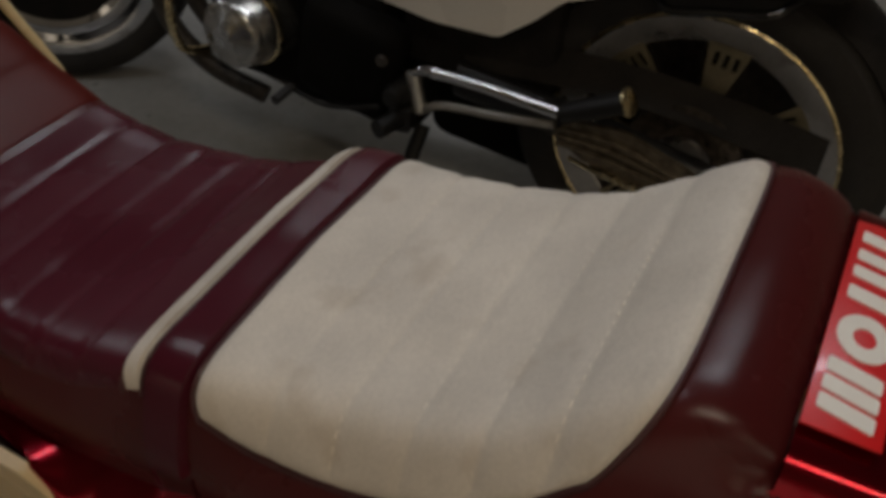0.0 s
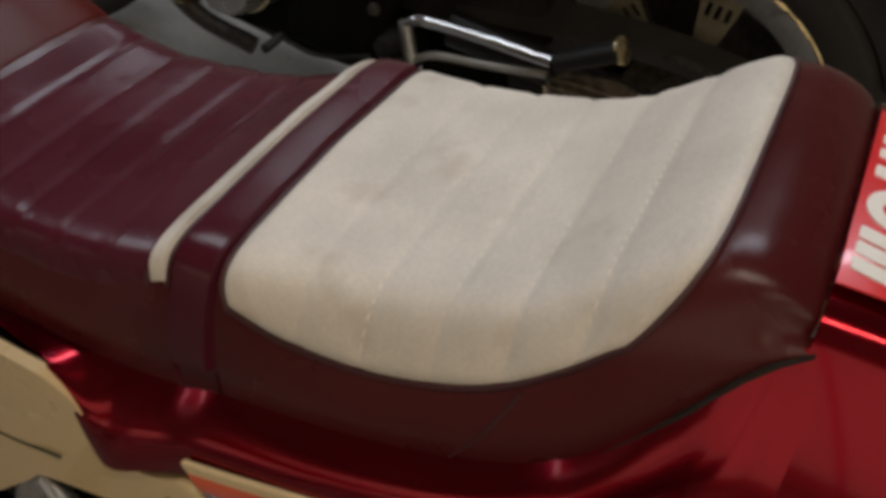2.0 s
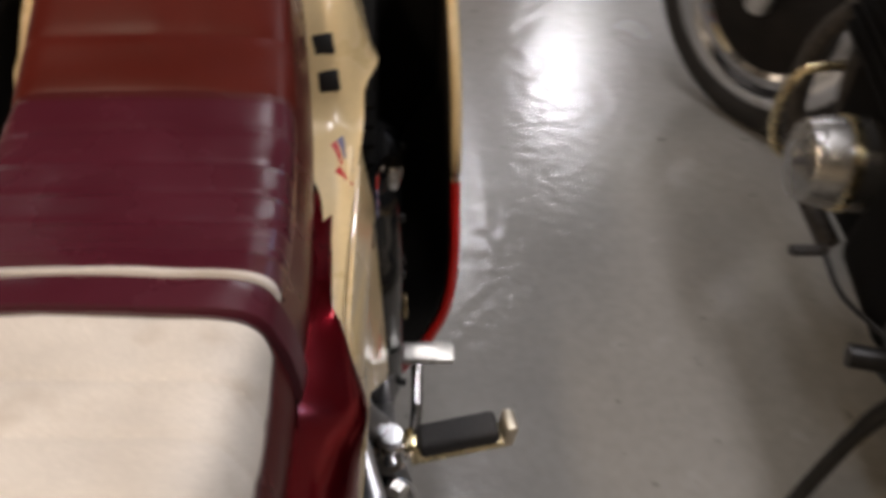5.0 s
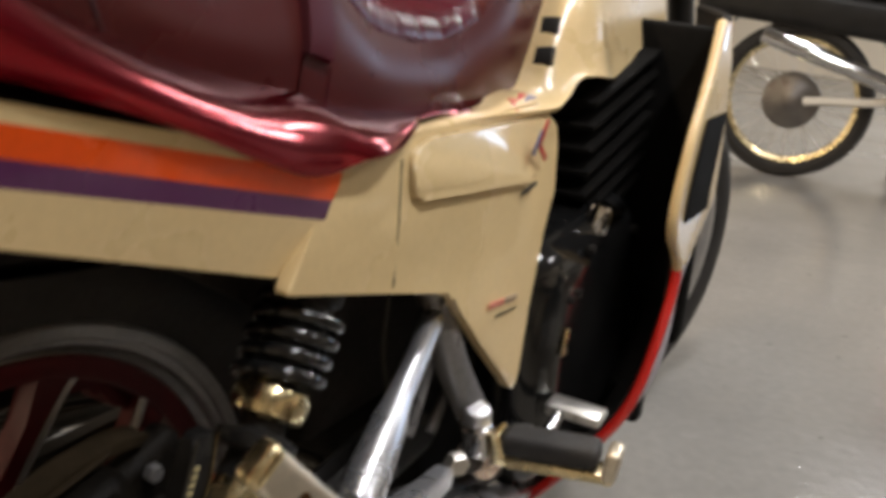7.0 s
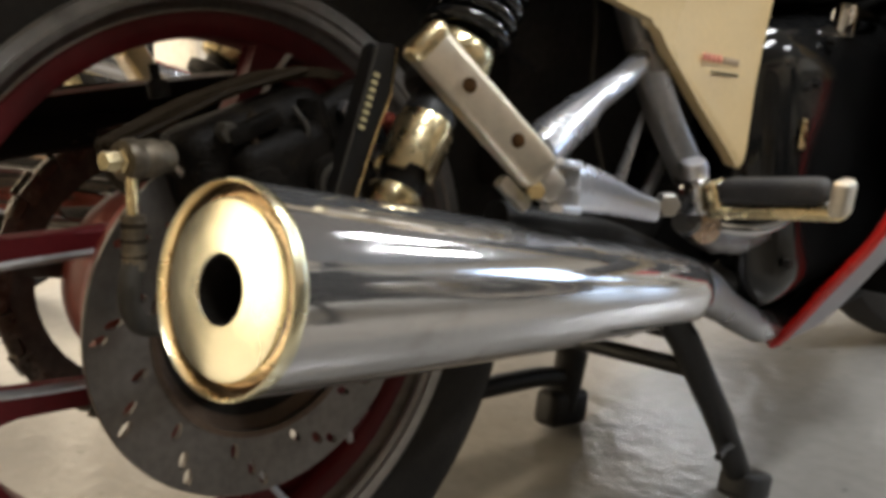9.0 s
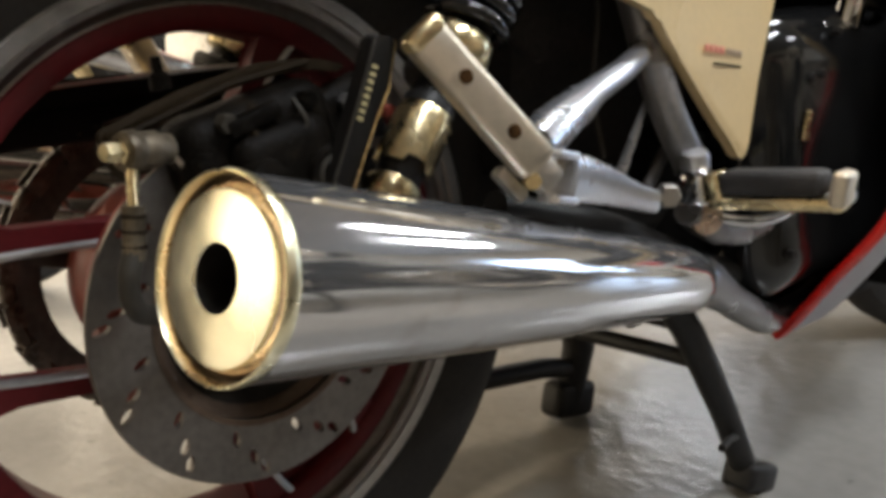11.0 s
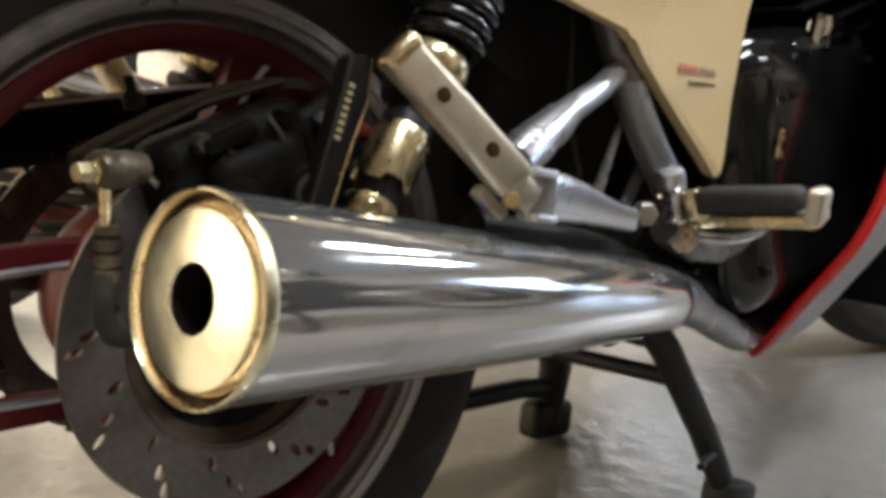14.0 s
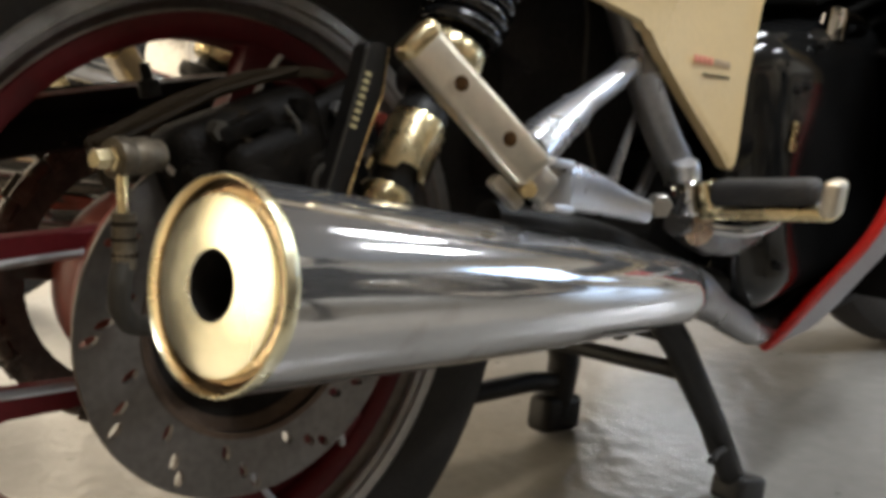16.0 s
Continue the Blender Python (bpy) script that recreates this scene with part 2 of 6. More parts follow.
def floor_material():
    m = material("painted_concrete", (0.285, 0.272, 0.250), 0.19, var=0.09, scale=1.6, fine=45, bump=0.0, rough_var=0.1)
    nt = m.node_tree
    co = nt.nodes.new("ShaderNodeTexCoord")
    base = nt.nodes["Principled BSDF"].inputs["Base Color"]
    # soft grey scuffs and sparse dark specks
    for size, detail, lo, hi, depth, tone in ((4.0, 6.0, 0.46, 0.74, 0.5, (0.22, 0.21, 0.195, 1)), (26.0, 2.0, 0.70, 0.76, 0.55, (0.10, 0.092, 0.08, 1)), (11.0, 7.0, 0.64, 0.74, 0.25, (0.42, 0.41, 0.39, 1))):
        spot = nt.nodes.new("ShaderNodeTexNoise")
        spot.inputs["Scale"].default_value, spot.inputs["Detail"].default_value = size, detail
        nt.links.new(co.outputs["Object"], spot.inputs["Vector"])
        ramp = nt.nodes.new("ShaderNodeMapRange")
        for key, v in zip(("From Min", "From Max", "To Min", "To Max"), (lo, hi, 0.0, depth)):
            ramp.inputs[key].default_value = v
        nt.links.new(spot.outputs["Fac"], ramp.inputs["Value"])
        mix = nt.nodes.new("ShaderNodeMix")
        mix.data_type = "RGBA"
        nt.links.new(ramp.outputs["Result"], mix.inputs[0])
        nt.links.new(base.links[0].from_socket, mix.inputs[6])
        mix.inputs[7].default_value = tone
        nt.links.new(mix.outputs[2], base)
    n = nt.nodes.new("ShaderNodeTexNoise")
    n.inputs["Scale"].default_value, n.inputs["Detail"].default_value = 30.0, 4.0
    nt.links.new(co.outputs["Object"], n.inputs["Vector"])
    b = nt.nodes.new("ShaderNodeBump")
    b.inputs["Strength"].default_value, b.inputs["Distance"].default_value = 0.42, 0.005
    nt.links.new(n.outputs["Fac"], b.inputs["Height"])
    nt.links.new(b.outputs["Normal"], nt.nodes["Principled BSDF"].inputs["Normal"])
    return m


FLOOR = floor_material()


def wavy_paint():
    """The cream paint over moulded plastic that is not quite even."""
    m = material("cream_plastic", (0.68, 0.51, 0.27), 0.28, var=0.05, scale=5, bump=0.0, coat=0.6)
    nt = m.node_tree
    co = nt.nodes.new("ShaderNodeTexCoord")
    n = nt.nodes.new("ShaderNodeTexNoise")
    n.inputs["Scale"].default_value, n.inputs["Detail"].default_value = 17.0, 1.0
    nt.links.new(co.outputs["Object"], n.inputs["Vector"])
    b = nt.nodes.new("ShaderNodeBump")
    b.inputs["Strength"].default_value, b.inputs["Distance"].default_value = 0.32, 0.004
    nt.links.new(n.outputs["Fac"], b.inputs["Height"])
    p = nt.nodes["Principled BSDF"]
    nt.links.new(b.outputs["Normal"], p.inputs["Normal"])
    nt.links.new(b.outputs["Normal"], p.inputs["Coat Normal"])
    return m


CREAM_PLASTIC = wavy_paint()


# ---------------------------------------------------------------- mesh helpers
def finish(name, bm, mat, smooth=True):
    bmesh.ops.recalc_face_normals(bm, faces=bm.faces)
    me = bpy.data.meshes.new(name)
    bm.to_mesh(me)
    bm.free()
    me.materials.append(mat)
    if smooth:
        me.polygons.foreach_set("use_smooth", [True] * len(me.polygons))
        me.set_sharp_from_angle(angle=radians(38))
    return me


def part(name, bm, mat, parent, label="", smooth=True):
    ob = new(name, finish(name, bm, mat, smooth))
    ob.parent = parent
    if label:
        tagged(ob, label)
    return ob


def thing(name, place, label, category, group=""):
    ob = new(name)
    ob.location = place
    return tagged(ob, label, category, group)


def curve(*pts):
    """A smooth function through (x, value) points given in rising x."""
    xs = [p[0] for p in pts]
    vs = [Vector(p[1]) if hasattr(p[1], "__len__") else p[1] for p in pts]
    n = len(xs)
    tang = []
    for i in range(n):
        a, b = max(0, i - 1), min(n - 1, i + 1)
        tang.append((vs[b] - vs[a]) * (1.0 / (xs[b] - xs[a])))

    def at(x):
        x = min(max(x, xs[0]), xs[-1])
        i = 0
        while i < n - 2 and x > xs[i + 1]:
            i += 1
        h = xs[i + 1] - xs[i]
        s = (x - xs[i]) / h
        s2, s3 = s * s, s * s * s
        return (vs[i] * (2 * s3 - 3 * s2 + 1) + tang[i] * (h * (s3 - 2 * s2 + s)) + vs[i + 1] * (3 * s2 - 2 * s3) + tang[i + 1] * (h * (s3 - s2)))
    return at


def smooth_path(pts, steps=6):
    pts = [Vector(p) for p in pts]
    at = curve(*[(float(i), p) for i, p in enumerate(pts)])
    n = (len(pts) - 1) * steps
    return [at(i * (len(pts) - 1) / n) for i in range(n + 1)]


def sweep(bm, pts, radius, seg=12, flat=1.0, caps=True):
    """A round bar along points; radius one number or one for each point. flat squeezes it across."""
    pts = [Vector(p) for p in pts]
    rad = radius if hasattr(radius, "__len__") else [radius] * len(pts)
    up = None
    rings = []
    for i, p in enumerate(pts):
        d = (pts[min(i + 1, len(pts) - 1)] - pts[max(i - 1, 0)]).normalized()
        if up is None:
            up = Vector((0, 0, 1)) if abs(d.z) < 0.9 else Vector((0, 1, 0))
        side = d.cross(up).normalized()
        up = side.cross(d).normalized()
        rings.append([bm.verts.new(p + (side * math.cos(a) + up * math.sin(a) * flat) * rad[i])
                      for a in (2 * math.pi * k / seg for k in range(seg))])
    for a, b in zip(rings, rings[1:]):
        for k in range(seg):
            bm.faces.new((a[k], a[(k + 1) % seg], b[(k + 1) % seg], b[k]))
    if caps:
        bm.faces.new(rings[0][::-1])
        bm.faces.new(rings[-1])
    return bm


def bar(pts, radius, seg=12, flat=1.0):
    return sweep(bmesh.new(), pts, radius, seg, flat)


def axis_frame(origin, direction, up=(0, 0, 1)):
    z = Vector(direction).normalized()
    u = Vector(up)
    if abs(z.dot(u)) > 0.95:
        u = Vector((0, 1, 0))
    x = u.cross(z).normalized()
    y = z.cross(x)
    m = Matrix((x, y, z)).transposed().to_4x4()
    m.translation = Vector(origin)
    return m


def lathe(profile, m, seg=48, bm=None, squash=1.0):
    """Turns (radius, along) points about the z axis of the pose m."""
    bm = bm or bmesh.new()
    rings = []
    for r, h in profile:
        if r < 1e-6:
            rings.append([bm.verts.new(m @ Vector((0, 0, h)))])
        else:
            rings.append([bm.verts.new(m @ Vector((r * math.cos(a), squash * r * math.sin(a), h)))
                          for a in (2 * math.pi * k / seg for k in range(seg))])
    for a, b in zip(rings, rings[1:]):
        if len(a) == 1 and len(b) == 1:
            continue
        for k in range(seg):
            j = (k + 1) % seg
            if len(a) == 1:
                bm.faces.new((a[0], b[j], b[k]))
            elif len(b) == 1:
                bm.faces.new((a[k], a[j], b[0]))
            else:
                bm.faces.new((a[k], a[j], b[j], b[k]))
    return bm


def box(size, m, bevel=0.003, bm=None, segments=2):
    own = bmesh.new()
    bmesh.ops.create_cube(own, size=1.0)
    bmesh.ops.scale(own, vec=size, verts=own.verts)
    if bevel:
        bmesh.ops.bevel(own, geom=own.edges[:], offset=min(bevel, 0.49 * min(size)), segments=segments, profile=0.5, affect="EDGES")
    bmesh.ops.transform(own, matrix=m, verts=own.verts)
    if bm is None:
        return own
    me = bpy.data.meshes.new("join")
    own.to_mesh(me)
    own.free()
    bm.from_mesh(me)
    bpy.data.meshes.remove(me)
    return bm


def plate(outline, thick, m, bevel=0.002, bm=None, holes=()):
    """A flat plate with the outline in the xy plane of m, from z = 0 to z = thick."""
    bm = bm or bmesh.new()
    if holes:
        loops = [outline, *holes]
        lows, highs = [], []
        edges_low, edges_high = [], []
        for lp in loops:
            lo = [bm.verts.new(m @ Vector((x, y, 0))) for x, y in lp]
            hi = [bm.verts.new(m @ Vector((x, y, thick))) for x, y in lp]
            n = len(lp)
            for k in range(n):
                bm.faces.new((lo[k], lo[(k + 1) % n], hi[(k + 1) % n], hi[k]))
            edges_low += [bm.edges.get((lo[k], lo[(k + 1) % n])) for k in range(n)]
            edges_high += [bm.edges.get((hi[k], hi[(k + 1) % n])) for k in range(n)]
        bmesh.ops.triangle_fill(bm, edges=edges_low, use_beauty=True)
        bmesh.ops.triangle_fill(bm, edges=edges_high, use_beauty=True)
        return bm
    lo = [bm.verts.new(m @ Vector((x, y, 0))) for x, y in outline]
    hi = [bm.verts.new(m @ Vector((x, y, thick))) for x, y in outline]
    n = len(outline)
    new_faces = [bm.faces.new(lo[::-1]), bm.faces.new(hi)]
    for k in range(n):
        new_faces.append(bm.faces.new((lo[k], lo[(k + 1) % n], hi[(k + 1) % n], hi[k])))
    if bevel:
        rim = {e for f in new_faces[:2] for e in f.edges}
        bmesh.ops.bevel(bm, geom=list(rim), offset=bevel, segments=2, profile=0.5, affect="EDGES")
    return bm


def rounded(outline, r=0.01, steps=4):
    """The outline with its corners rounded."""
    out = []
    n = len(outline)
    for i in range(n):
        p, a, b = Vector(outline[i]), Vector(outline[i - 1]), Vector(outline[(i + 1) % n])
        da, db = (a - p), (b - p)
        k = min(r, 0.45 * da.length, 0.45 * db.length)
        s, e = p + da.normalized() * k, p + db.normalized() * k
        for j in range(steps + 1):
            t = j / steps
            out.append(tuple(s * (1 - t) ** 2 + p * 2 * t * (1 - t) + e * t * t))
    return out


def sheet(point, nu, nv, thick=0.0, bm=None):
    """A surface point(u, v) for u, v in 0..1; with a thickness it is a closed shell."""
    bm = bm or bmesh.new()
    pts = [[Vector(point(i / nu, j / nv)) for j in range(nv + 1)] for i in range(nu + 1)]
    top = [[bm.verts.new(p) for p in row] for row in pts]
    for i in range(nu):
        for j in range(nv):
            bm.faces.new((top[i][j], top[i + 1][j], top[i + 1][j + 1], top[i][j + 1]))
    if thick:
        low = []
        for i in range(nu + 1):
            row = []
            for j in range(nv + 1):
                du = pts[min(i + 1, nu)][j] - pts[max(i - 1, 0)][j]
                dv = pts[i][min(j + 1, nv)] - pts[i][max(j - 1, 0)]
                n = du.cross(dv)
                row.append(bm.verts.new(pts[i][j] - n.normalized() * thick if n.length > 1e-12 else pts[i][j] - Vector((0, 0, thick))))
            low.append(row)
        for i in range(nu):
            for j in range(nv):
                bm.faces.new((low[i][j], low[i][j + 1], low[i + 1][j + 1], low[i + 1][j]))
        for i in range(nu):
            bm.faces.new((top[i][0], low[i][0], low[i + 1][0], top[i + 1][0]))
            bm.faces.new((top[i][nv], top[i + 1][nv], low[i + 1][nv], low[i][nv]))
        for j in range(nv):
            bm.faces.new((top[0][j], top[0][j + 1], low[0][j + 1], low[0][j]))
            bm.faces.new((top[nu][j], low[nu][j], low[nu][j + 1], top[nu][j + 1]))
    return bm


def bolt(m, r, h, mat, parent, name="bolt", label=""):
    return part(name, lathe([(0, 0), (r, 0), (r, h * 0.8), (r * 0.85, h), (0, h)], m, 6), mat, parent, label)


YZ = Matrix(((0, 0, 1, 0), (1, 0, 0, 0), (0, 1, 0, 0), (0, 0, 0, 1)))   # plate xy -> world yz, thickness along +x


def at_x(x):
    return Matrix.Translation((x, 0, 0)) @ YZ


# ---------------------------------------------------------------- the room
def room():
    x0, x1, y0, y1 = -4.2, 4.5, -4.0, 9.0
    floor = new("floor", finish("floor", box((x1 - x0 + 0.4, y1 - y0 + 0.4, 0.1), pose((x0 + x1) / 2, (y0 + y1) / 2, -0.05), 0), FLOOR, False))
    tagged(floor, "glossy grey-beige painted concrete floor with scuffs", "floor", kind="structure")
    ceil = new("ceiling", finish("ceiling", box((x1 - x0 + 0.4, y1 - y0 + 0.4, 0.1), pose((x0 + x1) / 2, (y0 + y1) / 2, CEILING_Z + 0.05), 0), CEILING_PAINT, False))
    tagged(ceil, "plain grey painted ceiling", "ceiling", kind="structure")
    # north wall with its glazed door
    dx, dy, dz, dw, dh = WINDOW
    north = bmesh.new()
    for xa, xb, za, zb in ((x0 - 0.2, dx - dw / 2, 0, CEILING_Z), (dx + dw / 2, x1 + 0.2, 0, CEILING_Z), (dx - dw / 2, dx + dw / 2, 0, dz - dh / 2), (dx - dw / 2, dx + dw / 2, dz + dh / 2, CEILING_Z)):
        box((xb - xa, 0.2, zb - za), pose((xa + xb) / 2, y1 + 0.1, (za + zb) / 2), 0, north)
    tagged(new("wall_north", finish("wall_north", north, WALL_PAINT, False)), "plain cream painted wall with a glazed door", "wall", kind="structure")
    door = tagged(new("window_1"), "tall glazed door with thin dark mullions", "window", kind="structure")
    for k in range(3):
        part("mullion", box((0.045, 0.05, dh), pose(dx - dw / 2 + dw * k / 2, dy + 0.03, dz), 0.004), BLACK, door)
    for z in (dz - dh / 2, dz + dh / 2):
        part("rail", box((dw + 0.05, 0.05, 0.045), pose(dx, dy + 0.03, z), 0.004), BLACK, door)
    # west wall with the opening for the added window
    wx, wy, wz, ww, wh = WEST
    west = bmesh.new()
    for ya, yb, za, zb in ((y0, wy - ww / 2, 0, CEILING_Z), (wy + ww / 2, y1, 0, CEILING_Z), (wy - ww / 2, wy + ww / 2, 0, wz - wh / 2), (wy - ww / 2, wy + ww / 2, wz + wh / 2, CEILING_Z)):
        box((0.2, yb - ya, zb - za), pose(x0 - 0.1, (ya + yb) / 2, (za + zb) / 2), 0, west)
    tagged(new("wall_west", finish("wall_west", west, WALL_PAINT, False)), "plain cream painted wall with an added wide window", "wall", kind="structure")
    win = tagged(new("window_3"), "added wide window with thin dark mullions, out of view", "window", kind="structure")
    for k in range(8):
        part("mullion", box((0.05, 0.045, wh), pose(wx - 0.03, wy - ww / 2 + ww * k / 7, wz), 0.004), BLACK, win)
    for z in (wz - wh / 2, wz + wh / 2):
        part("rail", box((0.05, ww + 0.05, 0.045), pose(wx - 0.03, wy, z), 0.004), BLACK, win)
    # south wall with the added glazed front
    fx, fy, fz, fw, fh = FRONT
    south = bmesh.new()
    for xa, xb, za, zb in ((x0 - 0.2, fx - fw / 2, 0, CEILING_Z), (fx + fw / 2, x1 + 0.2, 0, CEILING_Z), (fx - fw / 2, fx + fw / 2, 0, fz - fh / 2), (fx - fw / 2, fx + fw / 2, fz + fh / 2, CEILING_Z)):
        box((xb - xa, 0.2, zb - za), pose((xa + xb) / 2, y0 - 0.1, (za + zb) / 2), 0, south)
    tagged(new("wall_south", finish("wall_south", south, WALL_PAINT, False)), "plain cream painted wall with an added glazed front", "wall", kind="structure")
    front = tagged(new("window_2"), "added tall glazed front with thin dark mullions, out of view", "window", kind="structure")
    for k in range(4):
        part("mullion", box((0.045, 0.05, fh), pose(fx - fw / 2 + fw * k / 3, fy - 0.03, fz), 0.004), BLACK, front)
    for z in (fz - fh / 2, fz + fh / 2):
        part("rail", box((fw + 0.05, 0.05, 0.045), pose(fx, fy - 0.03, z), 0.004), BLACK, front)
    east = box((0.2, y1 - y0, CEILING_Z), pose(x1 + 0.1, (y0 + y1) / 2, CEILING_Z / 2), 0)
    tagged(new("wall_east", finish("wall_east", east, WALL_PAINT, False)), "plain cream painted wall", "wall", kind="structure")
    for lx, ly, across, watts, colour in LAMPS:
        lamp = thing("ceiling_light", (lx, ly, CEILING_Z), "white fluorescent batten fixed under the ceiling", "lamp", "ceiling battens")
        turn = pose(0, 0, 0, 0, 0, 90 if across else 0)
        part("housing", box((0.2, 1.26, 0.05), turn @ pose(0, 0, -0.029), 0.006), HOUSING, lamp)
        part("end_cap", box((0.2, 0.02, 0.07), turn @ pose(0, 0.642, -0.04), 0.004), HOUSING, lamp)
        part("end_cap", box((0.2, 0.02, 0.07), turn @ pose(0, -0.642, -0.04), 0.004), HOUSING, lamp)


room()

# ---------------------------------------------------------------- the red and cream motorcycle
bike = thing("motorcycle", (0, 0, 0), "red and cream motorcycle with plum and cream seat on centre stand", "motorcycle", "parked motorcycles")

# ---- seat: heights and half widths along the bike (y forward)
Z_TOP = curve((-0.145, 0.914), (-0.138, 0.923), (-0.130, 0.931), (-0.118, 0.936), (-0.10, 0.938), (-0.08, 0.931), (-0.067, 0.922), (-0.048, 0.905), (-0.027, 0.886), (-0.002, 0.867),
              (0.035, 0.851), (0.076, 0.840), (0.119, 0.832), (0.165, 0.826), (0.205, 0.820), (0.228, 0.803), (0.27, 0.785), (0.317, 0.775),
              (0.36, 0.770), (0.40, 0.769), (0.44, 0.775), (0.48, 0.791), (0.51, 0.807), (0.54, 0.826), (0.57, 0.844), (0.61, 0.863), (0.66, 0.884))
Z_PIPE = curve((-0.145, 0.9125), (-0.13, 0.9165), (-0.115, 0.9185), (-0.09, 0.9105), (-0.064, 0.889), (-0.044, 0.866), (-0.011, 0.835), (0.024, 0.815), (0.069, 0.800), (0.121, 0.795),
               (0.166, 0.803), (0.205, 0.797), (0.225, 0.785), (0.247, 0.771), (0.276, 0.757), (0.344, 0.746), (0.403, 0.747), (0.45, 0.757),
               (0.50, 0.780), (0.56, 0.815), (0.66, 0.86))
Z_LOW = curve((-0.145, 0.912), (-0.122, 0.895), (-0.10, 0.860), (-0.056, 0.803), (0.0, 0.768), (0.08, 0.740), (0.17, 0.719), (0.20, 0.708),
              (0.316, 0.689), (0.43, 0.682), (0.55, 0.69), (0.66, 0.72))
X_LOW = curve((-0.145, 0.101), (-0.10, 0.121), (-0.06, 0.133), (0.0, 0.138), (0.2, 0.139), (0.3, 0.137), (0.4, 0.132), (0.5, 0.126), (0.55, 0.121), (0.6, 0.116), (0.66, 0.110))
X_CREST = curve((-0.145, 0.091), (-0.12, 0.094), (-0.08, 0.099), (0.0, 0.110), (0.1, 0.114), (0.2, 0.117), (0.34, 0.113), (0.41, 0.110), (0.49, 0.106),
                (0.535, 0.102), (0.62, 0.096), (0.66, 0.092))
V_PIPE = 0.62


def seat_point(y, v):
    a = abs(v)
    zt, zp, zl, xl, xc = Z_TOP(y), Z_PIPE(y), Z_LOW(y), X_LOW(y), X_CREST(y)
    crown = 0.006
    xp = xl - 0.007
    at = curve((0.0, Vector((0, 0, zt + crown))), (0.25, Vector((xc * 0.55, 0, zt + crown * 0.72))), (0.45, Vector((xc, 0, zt))),
               (V_PIPE, Vector((xp, 0, zp))), (0.80, Vector((xl + 0.002, 0, zp * 0.5 + zl * 0.5))), (1.0, Vector((xl, 0, zl))))
    p = at(a)
    return Vector((math.copysign(p.x, v), y, p.z))


def seat_normal(y, v):
    e = 0.004
    n = (seat_point(y + e, v) - seat_point(y - e, v)).cross(seat_point(y, v + e) - seat_point(y, v - e))
    n.normalize()
    return n if n.z > 0 or abs(v) > 0.6 and n.x * v > 0 else -n


def seat_patch(y_of, v_of, nu, nv, rise, grooves=(), groove_depth=0.0025, edge=0.06):
    """A padded panel on the seat; y_of(u, v) and v_of(s) with u, s in 0..1."""
    def point(u, s):
        v = v_of(s)
        y = y_of(u, v)
        rim = min(u, 1 - u, s, 1 - s) / edge
        h = rise * (1 - (1 - min(1, rim)) ** 2) if rim < 1 else rise
        h -= 0.0015 if rim <= 0 else 0
        for g in grooves:
            h -= groove_depth * min(1.0, min(s, 1 - s) / edge) * math.exp(-((y - g) / 0.0042) ** 2)
        h += 0.0009 * noise.noise(Vector((y * 22, v * 6, 1.7)))
        return seat_point(y, v) + seat_normal(y, v) * h
    return sheet(point, nu, nv)


def seat_line(points, lift):
    return [seat_point(y, v) + seat_normal(y, v) * lift for y, v in points]


